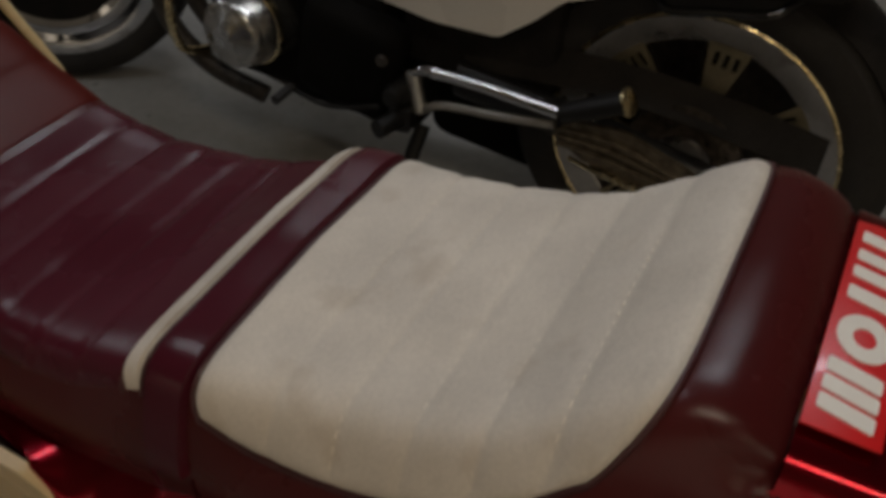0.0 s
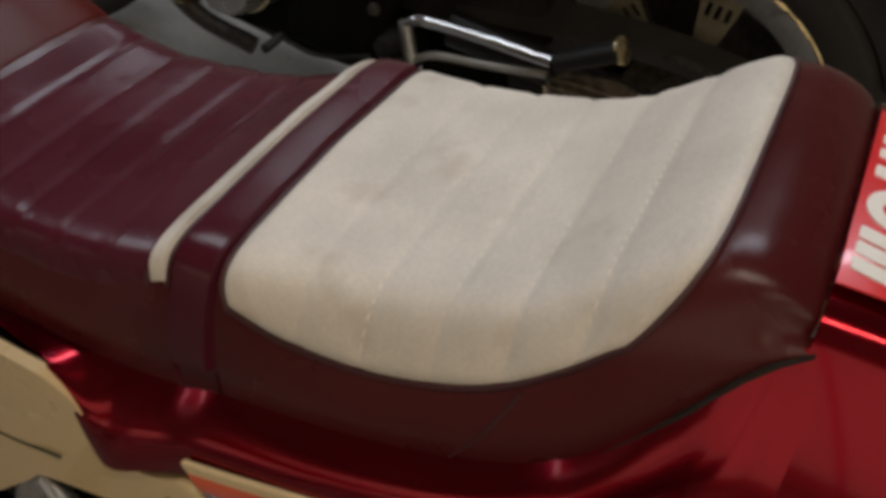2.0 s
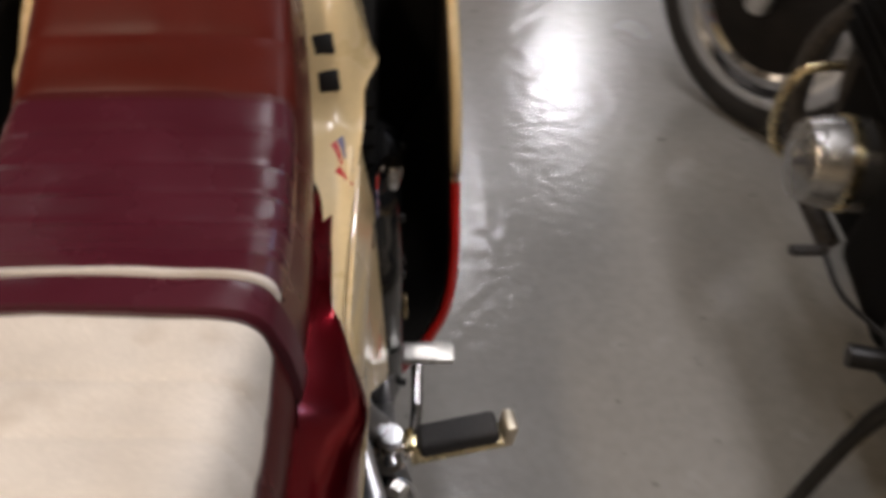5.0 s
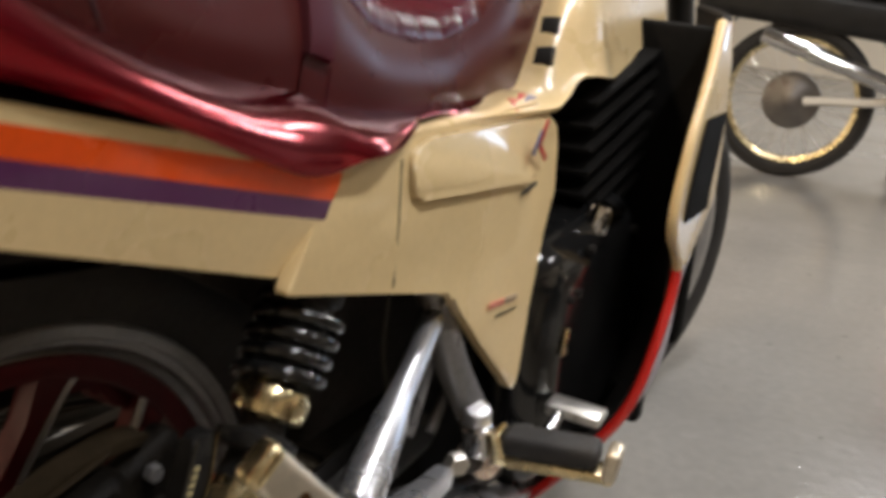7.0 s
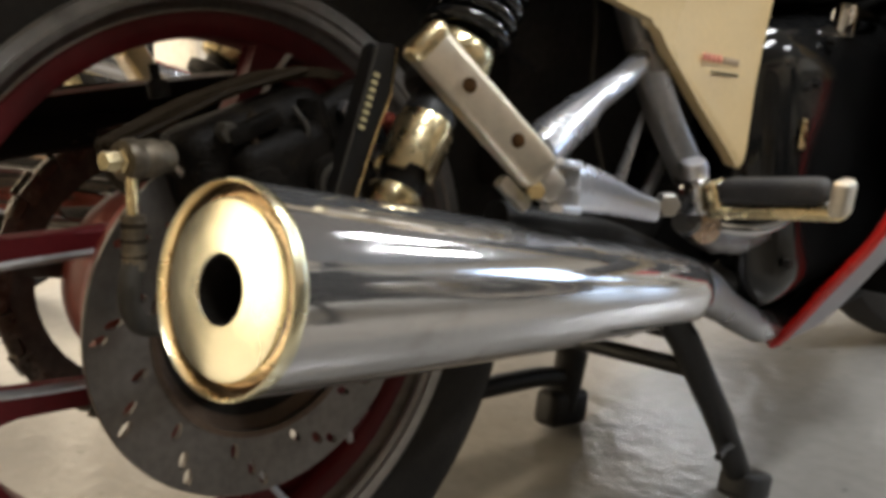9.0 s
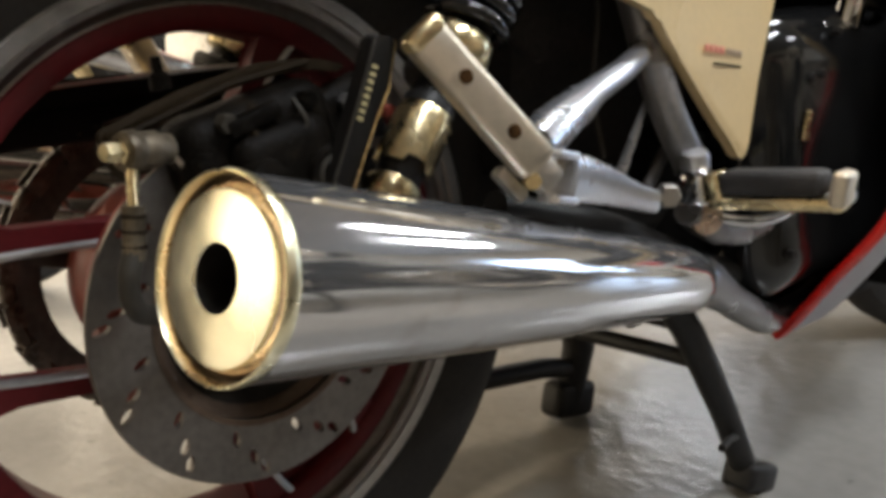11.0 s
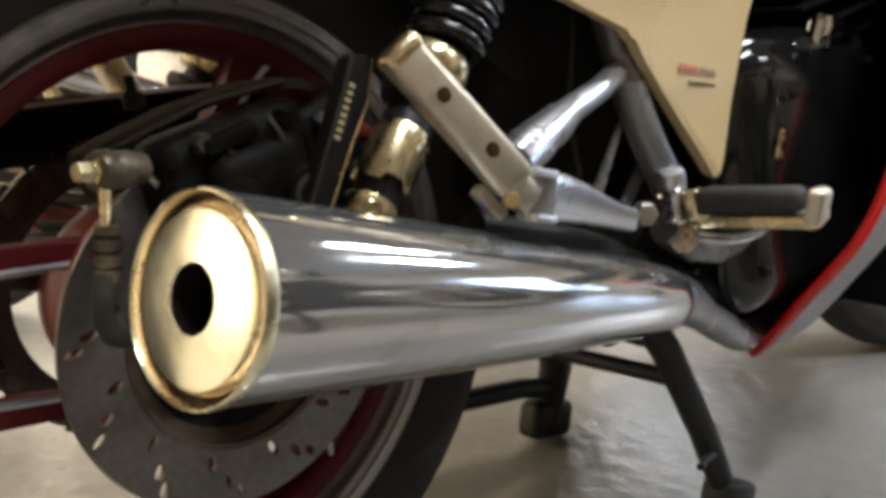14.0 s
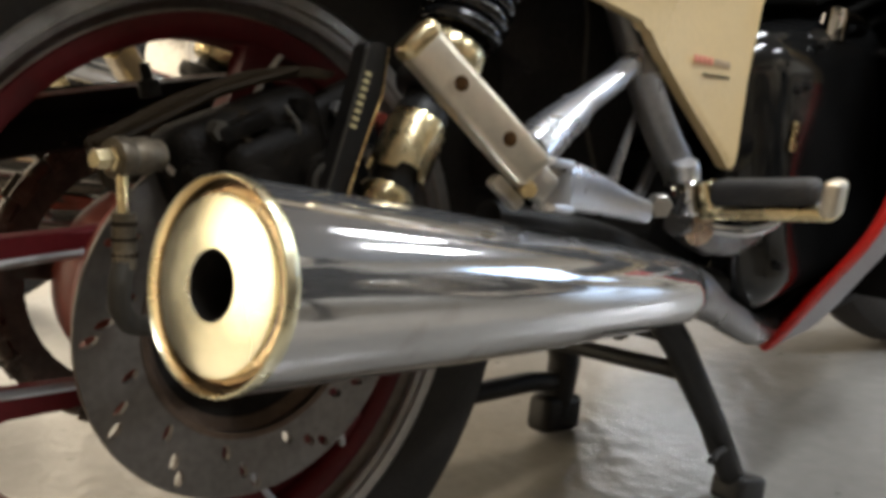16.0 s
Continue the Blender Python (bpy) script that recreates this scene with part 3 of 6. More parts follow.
def build_seat():
    seat = part("seat", sheet(lambda u, s: seat_point(-0.138 + 0.798 * u, -1 + 2 * s), 120, 48), OXBLOOD, bike, "oxblood vinyl dual seat with plum and cream panels")
    # rear end and underside
    bm = bmesh.new()
    ring = [bm.verts.new(seat_point(-0.138, -1 + 2 * s / 40)) for s in range(41)]
    bm.faces.new(ring)
    part("rear_end", bm, OXBLOOD, seat)
    # rider's panel
    rib = [0.265, 0.305, 0.345, 0.385, 0.425]
    part("rider_panel", seat_patch(lambda u, v: 0.2215 + u * (0.460 - 0.2215), lambda s: (-1 + 2 * s) * (V_PIPE - 0.01), 90, 60, 0.0022, rib, 0.0014, 0.11),
         PLUM, seat, "ribbed plum vinyl rider's panel")
    # nose panel, its warm reflection painted as a browner colour
    part("nose_panel", seat_patch(lambda u, v: 0.462 + u * (0.655 - 0.462), lambda s: (-1 + 2 * s) * (V_PIPE - 0.01), 60, 60, 0.0018, (0.513, 0.560, 0.607), 0.0012, 0.11),
         WARM_LIT_PLUM, seat, "ribbed plum vinyl nose panel, browned as by warm light")
    # pillion pad
    seams = [0.112, 0.069, 0.027, -0.012, -0.048]

    def pad_y(u, v):
        k = abs(v) / V_PIPE
        back = -0.090 + 0.023 * k ** 6
        front = 0.1680 - 0.005 * k * k - 0.005 * max(0, (k - 0.85) / 0.15) ** 2
        return back + u * (front - back)
    part("pillion_pad", seat_patch(pad_y, lambda s: (-1 + 2 * s) * V_PIPE, 110, 60, 0.004, seams, 0.0016, 0.035), CREAM_VINYL, seat,
         "worn cream vinyl pillion pad with stitched cross seams")
    for y in seams:
        bm = bmesh.new()
        for k in range(34):
            v = -0.56 + 1.12 * k / 33
            a, b = (seat_point(y + 0.0012, v + d) + seat_normal(y, v) * 0.0024 for d in (-0.008, 0.008))
            sweep(bm, [a, b], 0.00045, 5)
        part("stitching", bm, THREAD, seat)
    edge = [(pad_y(1, v), v) for v in [-V_PIPE + 2 * V_PIPE * k / 30 for k in range(31)]]
    edge += [(pad_y(1 - k / 40, V_PIPE), V_PIPE) for k in range(1, 41)]
    edge += [(pad_y(0, V_PIPE - 2 * V_PIPE * k / 40), V_PIPE - 2 * V_PIPE * k / 40) for k in range(1, 41)]
    edge += [(pad_y(k / 40, -V_PIPE), -V_PIPE) for k in range(1, 41)]
    part("piping", bar(seat_line(edge, 0.0012), 0.0016, 8), PIPING, seat)
    # cream strip and strap
    part("cream_strip", seat_patch(lambda u, v: 0.2030 + u * 0.0150, lambda s: (-1 + 2 * s) * 0.618, 8, 60, 0.0045, (), 0, 0.12), CREAM_VINYL, seat, "narrow cream vinyl strip")
    for y in (0.2022, 0.2190):
        part("piping", bar(seat_line([(y, -0.618 + 1.236 * k / 40) for k in range(41)], 0.0008), 0.0014, 8), PIPING, seat)
    strap = part("strap", seat_patch(lambda u, v: 0.1690 + u * 0.0325 - 0.004 * (abs(v) / 0.985), lambda s: (-1 + 2 * s) * 0.985, 10, 80, 0.0055, (), 0, 0.1), PLUM, seat, "plum vinyl grab strap")
    for sgn in (-1, 1):
        c, n = seat_point(0.185, 0.86 * sgn), seat_normal(0.185, 0.86 * sgn)
        bolt(axis_frame(c + n * 0.004, n), 0.004, 0.003, GOLD, strap, "stud", "dull brass stud")
    # side seam on each flank
    for sgn in (-1, 1):
        part("side_seam", bar(seat_line([(-0.024 + 0.004 * k, (V_PIPE + 0.03 + (0.97 - V_PIPE - 0.03) * k / 8) * sgn) for k in range(9)], 0.0004), 0.0012, 6), PIPING, seat)
    # dark bar as the gap's shade where the seat meets the red cowl
    for sgn in (-1, 1):
        pts = [Vector((sgn * (X_LOW(y) + 0.001), y, Z_LOW(y) + 0.001)) for y in (-0.142 + 0.60 * k / 50 for k in range(51))]
        part("seal", bar(pts, 0.0026, 6), MATT_BLACK, seat, "black bar for the shade between seat and cowl")
    return seat


build_seat()


# ---- body panels
def pair(name, make, mat, label=""):
    """The same panel on the right and on the left."""
    for sgn in (1, -1):
        bm = make()
        if sgn < 0:
            bmesh.ops.scale(bm, vec=(-1, 1, 1), verts=bm.verts)
        part(name, bm, mat, bike, label)


RED_LOW_X = curve((-0.55, 0.10), (-0.35, 0.130), (-0.1, 0.152), (0.0, 0.158), (0.097, 0.163), (0.15, 0.165), (0.183, 0.166), (0.205, 0.170), (0.238, 0.176), (0.26, 0.170),
                  (0.283, 0.162), (0.359, 0.148), (0.456, 0.133), (0.47, 0.128))
RED_LOW_Z = curve((-0.55, 0.86), (-0.35, 0.82), (-0.1, 0.765), (0.0, 0.735), (0.097, 0.695), (0.15, 0.674), (0.183, 0.664), (0.215, 0.650), (0.243, 0.640), (0.262, 0.655),
                  (0.278, 0.682), (0.31, 0.697), (0.40, 0.690), (0.456, 0.684), (0.47, 0.686))


RIGHT_LIFT = curve((-0.2, 0.0), (0.12, 0.0), (0.16, 0.010), (0.183, 0.020), (0.215, 0.034), (0.243, 0.045), (0.262, 0.033), (0.278, 0.010), (0.31, 0.0), (0.5, 0.0))


RIGHT_X = curve((-0.15, 0.156), (0.0, 0.1695), (0.073, 0.1735), (0.145, 0.1760), (0.171, 0.1765), (0.189, 0.1795), (0.207, 0.1815), (0.228, 0.1775), (0.263, 0.166), (0.298, 0.156), (0.37, 0.151), (0.43, 0.148), (0.445, 0.144), (0.455, 0.131))


def red_side(sgn):
    def point(u, s):
        y = -0.150 + (0.604 if sgn > 0 else 0.616) * u
        hi = Vector((X_LOW(y) - 0.004, y, Z_LOW(y) + 0.004))
        lo = Vector((RIGHT_X(y) if sgn > 0 else RED_LOW_X(y), y, RED_LOW_Z(y) + (RIGHT_LIFT(y) if sgn > 0 else 0.0)))
        p = hi.lerp(lo, s)
        p.x += 0.010 * math.sin(math.pi * s) * min(1, max(0.0, (0.47 - y) / 0.2))
        return p
    return sheet(point, 80, 14, 0.004)


for sgn in (1, -1):
    bm = red_side(sgn)
    if sgn < 0:
        bmesh.ops.scale(bm, vec=(-1, 1, 1), verts=bm.verts)
    part("seat_cowl", bm, RED_PAINT, bike, "glossy candy red side cowl under the seat")


def tail_top():
    """The red tail behind the seat, one closed hood."""
    def point(u, s):
        y = -0.1385 - 0.40 * u
        top = 0.928 - 0.012 * u - 0.05 * u * u
        half = 0.0985 - 0.026 * u
        lo_x, lo_z = RED_LOW_X(y), RED_LOW_Z(y)
        v = -1 + 2 * s
        a = abs(v)
        at = curve((0.0, Vector((0, 0, top + 0.004))), (0.42, Vector((half * 0.9, 0, top))), (0.52, Vector((half + 0.004, 0, top - 0.010))),
                   (0.8, Vector((half * 0.45 + lo_x * 0.6, 0, top * 0.45 + lo_z * 0.55))), (1.0, Vector((lo_x, 0, lo_z))))
        p = at(a)
        return Vector((math.copysign(p.x, v), y, p.z))
    return sheet(point, 30, 60, 0.004)


tail = part("tail_cowl", tail_top(), RED_PAINT, bike, "glossy candy red tail cowl")


# sticker on the tail: red film with white marks
def sticker():
    st = part("sticker", box((0.154, 0.034, 0.0012), pose(-0.003, -0.1555, 0.9335, 0, 0, 0), 0.0004), LABEL_RED, bike, "red sticker with bold white marks")
    lo_y, hi_y, lean = -0.0122, 0.0128, 0.0055
    for x, w in ((-0.0735, 0.0095), (-0.0615, 0.0095), (-0.0495, 0.0095), (0.004, 0.0100), (0.0215, 0.0085), (0.0355, 0.0085), (0.051, 0.0085)):
        out = rounded([(x, lo_y), (x + w, lo_y), (x + w + lean, hi_y), (x + lean, hi_y)], 0.0015, 2)
        part("white_mark", plate(out, 0.0008, pose(0, -0.1555, 0.9341), 0), LABEL_WHITE, st)
    oval = lambda k: [(-0.0165 + 0.0155 * k * math.cos(a) + 0.002 * k * math.sin(a), 0.0130 * k * math.sin(a)) for a in (2 * math.pi * q / 28 for q in range(28))]
    part("white_mark", plate(oval(1.0), 0.0008, pose(0, -0.1555, 0.9341), 0, None, [oval(0.42)]), LABEL_WHITE, st)
    return st


sticker()


# stripes and cream band along the tail, x by place
def flank_x(y, z):
    return RED_LOW_X(y) + 0.003 - 0.16 * max(0.0, RED_LOW_Z(y) - z)


def band(lines_low, lines_high, y_front_low, y_front_high, y_back=-0.52):
    def make():
        def point(u, s):
            yf = y_front_low + (y_front_high - y_front_low) * s
            y = yf + (y_back - yf) * u
            z = lines_low(y) * (1 - s) + lines_high(y) * s
            return Vector((flank_x(y, z) + 0.002, y, z))
        return sheet(point, 50, 6, 0.004)
    return make


def sloped(z0, slope):
    return lambda y: z0 + (0.16 - y) * slope


B0, B1, B2, B3, B4 = sloped(0.603, 0.33), sloped(0.648, 0.262), sloped(0.662, 0.262), sloped(0.681, 0.25), sloped(0.690, 0.25)
pair("tail_band", band(B0, B1, 0.125, 0.160), CREAM_PAINT, "cream painted lower tail band")
pair("purple_stripe", band(B1, B2, 0.160, 0.164), PURPLE)
pair("orange_stripe", band(B2, B3, 0.164, 0.172), ORANGE)
pair("cream_line", band(B3, B4, 0.172, 0.176), CREAM_PAINT)


# cream side covers
COVER = [(0.112, 0.608), (0.146, 0.642), (0.164, 0.668), (0.174, 0.688), (0.205, 0.684), (0.235, 0.681), (0.262, 0.683), (0.30, 0.690), (0.40, 0.686), (0.45, 0.690), (0.525, 0.690), (0.570, 0.660),
         (0.560, 0.630), (0.548, 0.600), (0.524, 0.563), (0.493, 0.490), (0.475, 0.428), (0.468, 0.413), (0.460, 0.413), (0.450, 0.426), (0.396, 0.481), (0.351, 0.529), (0.338, 0.547), (0.225, 0.579)]


def cover_bm():
    bm = plate(rounded(COVER, 0.008, 3), 0.012, at_x(0.166), 0.003)
    for v in bm.verts:
        v.co.x += 0.012 * max(0.0, (v.co.y - 0.35) / 0.2) * max(0, (0.62 - v.co.z) / 0.2) + 0.045 * (0.66 - v.co.z) - 0.003 - 0.13 * max(0.0, v.co.z - 0.60)
    return bm


LEFT_COVER = [(0.121, 0.605), (0.150, 0.637), (0.180, 0.654), (0.200, 0.642), (0.225, 0.634), (0.250, 0.634), (0.258, 0.664), (0.272, 0.686), (0.295, 0.697), (0.34, 0.699), (0.40, 0.699), (0.45, 0.699), (0.525, 0.690), (0.575, 0.660),
              *COVER[12:]]


def left_cover_bm():
    bm = plate(rounded(LEFT_COVER, 0.016, 5), 0.010, at_x(-0.170), 0.003)
    for v in bm.verts:
        v.co.x -= 0.012 * max(0.0, (v.co.y - 0.35) / 0.2) * max(0, (0.62 - v.co.z) / 0.2)
    return bm


def mirror_tree(ob):
    """The same part with its pieces on the left flank."""
    made = {}
    for o in (ob, *ob.children_recursive):
        c = o.copy()
        c.data = o.data.copy()
        c.data.transform(Matrix.Diagonal((-1, 1, 1, 1)))
        c.data.flip_normals()
        scene.collection.objects.link(c)
        c.parent = made.get(o.parent, o.parent)
        made[o] = c
    return made[ob]


def side_cover():
    sc = part("side_cover", cover_bm(), CREAM_PLASTIC, bike, "glossy cream side cover tapering to a point")
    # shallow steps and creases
    ledge = plate(rounded([(0.268, 0.640), (0.485, 0.620), (0.515, 0.640), (0.52, 0.676), (0.30, 0.684), (0.272, 0.676)], 0.012), 0.009, at_x(0.173), 0.006)
    for v in ledge.verts:
        v.co.x -= 0.21 * max(0.0, v.co.z - 0.620)
    part("upper_ledge", ledge, CREAM_PAINT, sc)
    # the groove's shade, drawn as a thin dark bar
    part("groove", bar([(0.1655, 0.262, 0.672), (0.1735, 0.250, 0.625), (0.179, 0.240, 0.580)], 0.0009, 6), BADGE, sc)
    part("slot", bar([(0.181, 0.462, 0.612), (0.181, 0.490, 0.617)], 0.002, 6), BLACK, sc)
    # small marks: a red word, a grey one and a dark line below
    for k in range(4):
        part("red_mark", box((0.0012, 0.0060, 0.0066), pose(0.1868, 0.4045 + 0.0082 * k, 0.5175 - 0.0010 * k, -4, 0, 0), 0.0003), FADED_MARK, sc)
    for k in range(4):
        part("grey_mark", box((0.0012, 0.0052, 0.0060), pose(0.1868, 0.4385 + 0.0070 * k, 0.5135 - 0.0009 * k, -4, 0, 0), 0.0003), TAN_MARK, sc)
    part("grey_mark", box((0.0012, 0.046, 0.0020), pose(0.1872, 0.4385, 0.5015, -6, 0, 0), 0.0003), BADGE, sc)
    return sc


cover = side_cover()
left_cover = mirror_tree(cover)
left_cover.data = finish("side_cover", left_cover_bm(), CREAM_PAINT)
for o in list(left_cover.children):
    bpy.data.objects.remove(o)
# soft shade along the crease, put in as a dark bar
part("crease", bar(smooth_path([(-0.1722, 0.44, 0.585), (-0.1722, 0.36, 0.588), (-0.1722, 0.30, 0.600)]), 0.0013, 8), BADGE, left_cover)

# cream skirt along the tank with two dark vents
SKIRT = [(0.27, (0.1545, 0.686), (0.1575, 0.685)), (0.34, (0.1475, 0.688), (0.161, 0.685)), (0.42, (0.1400, 0.687), (0.164, 0.684)), (0.446, (0.1365, 0.688), (0.165, 0.683)), (0.462, (0.1305, 0.690), (0.1655, 0.682)),
         (0.50, (0.116, 0.693), (0.167, 0.680)), (0.555, (0.104, 0.695), (0.170, 0.680)), (0.579, (0.100, 0.729), (0.170, 0.690)), (0.598, (0.097, 0.758), (0.1705, 0.705)),
         (0.62, (0.094, 0.786), (0.177, 0.708)), (0.65, (0.090, 0.805), (0.182, 0.705)), (0.70, (0.085, 0.820), (0.172, 0.70)), (0.80, (0.080, 0.835), (0.158, 0.71)), (0.98, (0.075, 0.84), (0.15, 0.72))]
SK_IN = curve(*[(y, Vector((a[0], 0, a[1]))) for y, a, b in SKIRT])
SK_OUT = curve(*[(y, Vector((b[0], 0, b[1]))) for y, a, b in SKIRT])


def skirt_point(y, s):
    a, b = SK_IN(y), SK_OUT(y)
    f = max(0.0, (s - 0.45) / 0.55)
    return Vector((a.x + (b.x - a.x) * (1 - (1 - s) ** 1.25), y, a.z + (b.z - a.z) * f * f * (3 - 2 * f)))


for sgn, y_rear in ((1, 0.275), (-1, 0.50)):
    bm = sheet(lambda u, s: skirt_point(y_rear + (0.98 - y_rear) * u, s), 60, 12, 0.004)
    if sgn < 0:
        bmesh.ops.scale(bm, vec=(-1, 1, 1), verts=bm.verts)
    part("tank_skirt", bm, CREAM_PAINT, bike, "cream painted skirt along the fuel tank")
def wing_decal():
    """Five short feathers in red and grey-blue, spread like a wing."""
    first = None
    for y0, s0, y1, s1, mat in ((0.532, 0.60, 0.500, 0.70, DECAL_BLUE), (0.520, 0.50, 0.488, 0.64, RED_STRIPE), (0.506, 0.88, 0.480, 0.62, RED_STRIPE), (0.492, 0.92, 0.468, 0.66, DECAL_BLUE),
                                (0.480, 0.52, 0.466, 0.90, RED_STRIPE)):
        bm = sheet(lambda u, v: skirt_point(y0 + (y1 - y0) * u + 0.009 * (v - 0.5) * (1 - 0.7 * u), s0 + (s1 - s0) * u + 0.10 * (v - 0.5) * (1 - 0.7 * u)) + Vector((0.0010, -0.0008, 0.0042)), 6, 2, 0.0005)
        first = part("wing_mark", bm, mat, first or bike, "" if first else "small red and blue wing decal") if not first else (part("feather", bm, mat, first) and first)
    for y, z, ang, w, mat in ((0.482, 0.667, 55, 0.030, RED_STRIPE), (0.470, 0.660, 55, 0.026, DECAL_BLUE), (0.484, 0.650, -40, 0.028, RED_STRIPE)):
        part("feather", box((0.0012, w, 0.006), pose(0.1866, y, z, ang, 0, 0), 0.0003), mat, first)


wing_decal()
for c in ((0.134, 0.598, 0.755), (0.139, 0.579, 0.726)):
    def vent(c=c):
        down = Vector((0.14, -0.54, -0.83)).normalized()
        out = Vector((1, 0, 0)).cross(-down).normalized()
        side = (-down).cross(out)
        m = Matrix((side, -down, out)).transposed().to_4x4()
        m.translation = Vector(c) + out * 0.001
        return box((0.021, 0.021, 0.010), m, 0.002)
    part("vent", vent(), BLACK, bike, "square black vent")


def tank_bm():
    def point(u, s):
        y = 0.640 + 0.36 * u
        v = -1 + 2 * s
        base = SK_IN(y)
        half, side_z = base.x + 0.03, base.z - 0.02
        top = 0.875 + 0.07 * math.sin(math.pi * (0.1 + 0.8 * u))
        a = v * math.pi / 2
        return Vector((half * math.sin(a), y, side_z + (top - side_z) * math.cos(a) ** 0.7 if abs(v) < 1 else side_z))
    return sheet(point, 24, 32, 0.004)


part("fuel_tank", tank_bm(), CREAM_PAINT, bike, "cream painted fuel tank")


# lower fairing: rear edge from top to bottom
EDGE = [(0.262, 0.800, 0.770), (0.268, 0.757, 0.712), (0.272, 0.700, 0.640), (0.274, 0.672, 0.555), (0.277, 0.715, 0.490), (0.2765, 0.668, 0.407), (0.264, 0.632, 0.339),
        (0.222, 0.612, 0.272), (0.166, 0.615, 0.200), (0.125, 0.650, 0.200)]
EDGE_AT = curve(*[(i / 9, Vector(p)) for i, p in enumerate(EDGE)])


def fairing_point(u, s, out=0.0):
    p = EDGE_AT(s)
    q = Vector((p.x + 0.004 * math.sin(math.pi * min(1, s * 1.15)) + out, p.y, p.z))
    w = max(0.0, min(1.0, (0.46 - s) / 0.12))
    w = w * w * (3 - 2 * w)
    # panels run on forward, out of view, to keep light off the floor
    q.y = p.y + (1.12 - p.y) * u
    start = 0.83 if s < 0.34 else 0.83 - 0.12 * min(1.0, (s - 0.34) / 0.14)
    bend = max(0.0, (q.y - start) / 0.38) ** 1.3 * 0.16
    q.x = p.x + (q.x - p.x) * math.sin(math.pi * min(1, u * 0.8)) * (1 - w) - 0.03 * u * u * (1 - w) + 0.008 * u * w + out - bend
    return q


def fairing(sgn):
    def piece(s0, s1, mat, label, out=0.0, u0=0.0, u1=1.0, thick=0.004):
        bm = sheet(lambda u, s: fairing_point(u0 + (u1 - u0) * u, s0 + (s1 - s0) * s, out), 16, 20, thick)
        if sgn < 0:
            bmesh.ops.scale(bm, vec=(-1, 1, 1), verts=bm.verts)
        return part("lower_fairing", bm, mat, bike, label)

    def lip(s0, s1, r, mat, parent):
        pts = [EDGE_AT(s0 + (s1 - s0) * k / 24) for k in range(25)]
        if sgn < 0:
            pts = [Vector((-p.x, p.y, p.z)) for p in pts]
        part("edge_lip", bar(pts, r, 10), mat, parent)
    top = piece(0.0, 0.435, CREAM_PAINT, "cream painted fairing side")
    low = piece(0.44, 1.0, GREY_PANEL, "grey-lilac lower fairing with a red edge")
    lip(0.0, 0.438, 0.0065, CREAM_PAINT, top)
    lip(0.438, 0.90, 0.0065, FAIR_RED, low)
    bm = sheet(lambda u, s: fairing_point(0.06 + 0.21 * u, 0.185 + 0.15 * s, 0.0052), 16, 20, 0.002)
    if sgn < 0:
        bmesh.ops.scale(bm, vec=(-1, 1, 1), verts=bm.verts)
    part("vent_slot", bm, ENGINE_BLACK, top, "black vent slot")
    bm = sheet(lambda u, s: fairing_point(0.01 + 0.99 * u, 0.0 + 0.98 * s, -0.009), 10, 16, 0.002)
    if sgn < 0:
        bmesh.ops.scale(bm, vec=(-1, 1, 1), verts=bm.verts)
    part("inner_lining", bm, MATT_BLACK, low, "black inner lining")
    pts = [fairing_point(k / 12, 0.0, -0.004) for k in range(13)]
    part("top_seal", bar([Vector((sgn * p.x, p.y, p.z)) for p in pts], 0.0065, 8), MATT_BLACK, low)


fairing(1)
fairing(-1)
# unseen pan, added to block light from the floor below
part("belly_pan", plate(rounded([(-0.155, 0.66), (0.155, 0.66), (0.145, 0.90), (0.10, 1.10), (-0.10, 1.10), (-0.145, 0.90)], 0.03), 0.006, pose(0, 0, 0.196), 0.002), MATT_BLACK, bike, "unseen black pan added under the engine to shade the floor")

# ---- engine
def engine():
    eng = part("engine", box((0.30, 0.34, 0.22), pose(0, 0.70, 0.34), 0.03, None, 3), ENGINE_BLACK, bike, "black painted engine block")
    part("clutch_cover", box((0.11, 0.30, 0.30), pose(0.155, 0.650, 0.408, 4, 0, 0), 0.052, None, 6), GLOSS_BLACK, eng, "gloss black rounded clutch cover")
    part("generator_cover", box((0.10, 0.27, 0.25), pose(-0.16, 0.66, 0.40), 0.045, None, 4), GLOSS_BLACK, eng)
    for k in range(7):
        part("cylinder_fin", box((0.36, 0.24, 0.008), pose(0, 0.76, 0.545 + 0.026 * k, 12, 0, 0), 0.003), ENGINE_BLACK, eng)
    part("cylinder_block", box((0.30, 0.18, 0.22), pose(0, 0.76, 0.61, 12, 0, 0), 0.02), ENGINE_BLACK, eng)
    part("breather_cap", lathe([(0, 0.012), (0.012, 0.012), (0.015, 0.004), (0.015, -0.02)], axis_frame((0.196, 0.655, 0.556), (0.2, 0, 1)), 20), CHROME, eng, "chrome cap")
    part("breather_pipe", bar(smooth_path([(0.196, 0.655, 0.552), (0.205, 0.675, 0.556), (0.20, 0.72, 0.55), (0.17, 0.76, 0.545)]), 0.006, 10), CHROME, eng)
    part("rear_case", box((0.22, 0.16, 0.16), pose(0.02, 0.49, 0.36), 0.03), ENGINE_BLACK, eng)
    part("brass_tag", box((0.003, 0.012, 0.03), pose(0.213, 0.548, 0.44, -12, 0, 0), 0.001), GOLD, eng)
    for y, z in ((0.553, 0.486), (0.572, 0.489), (0.54, 0.31), (0.77, 0.31), (0.60, 0.53), (0.75, 0.52)):
        bolt(axis_frame((0.206, y, z), (1, 0, 0)), 0.005, 0.008, BLACK, eng)


engine()

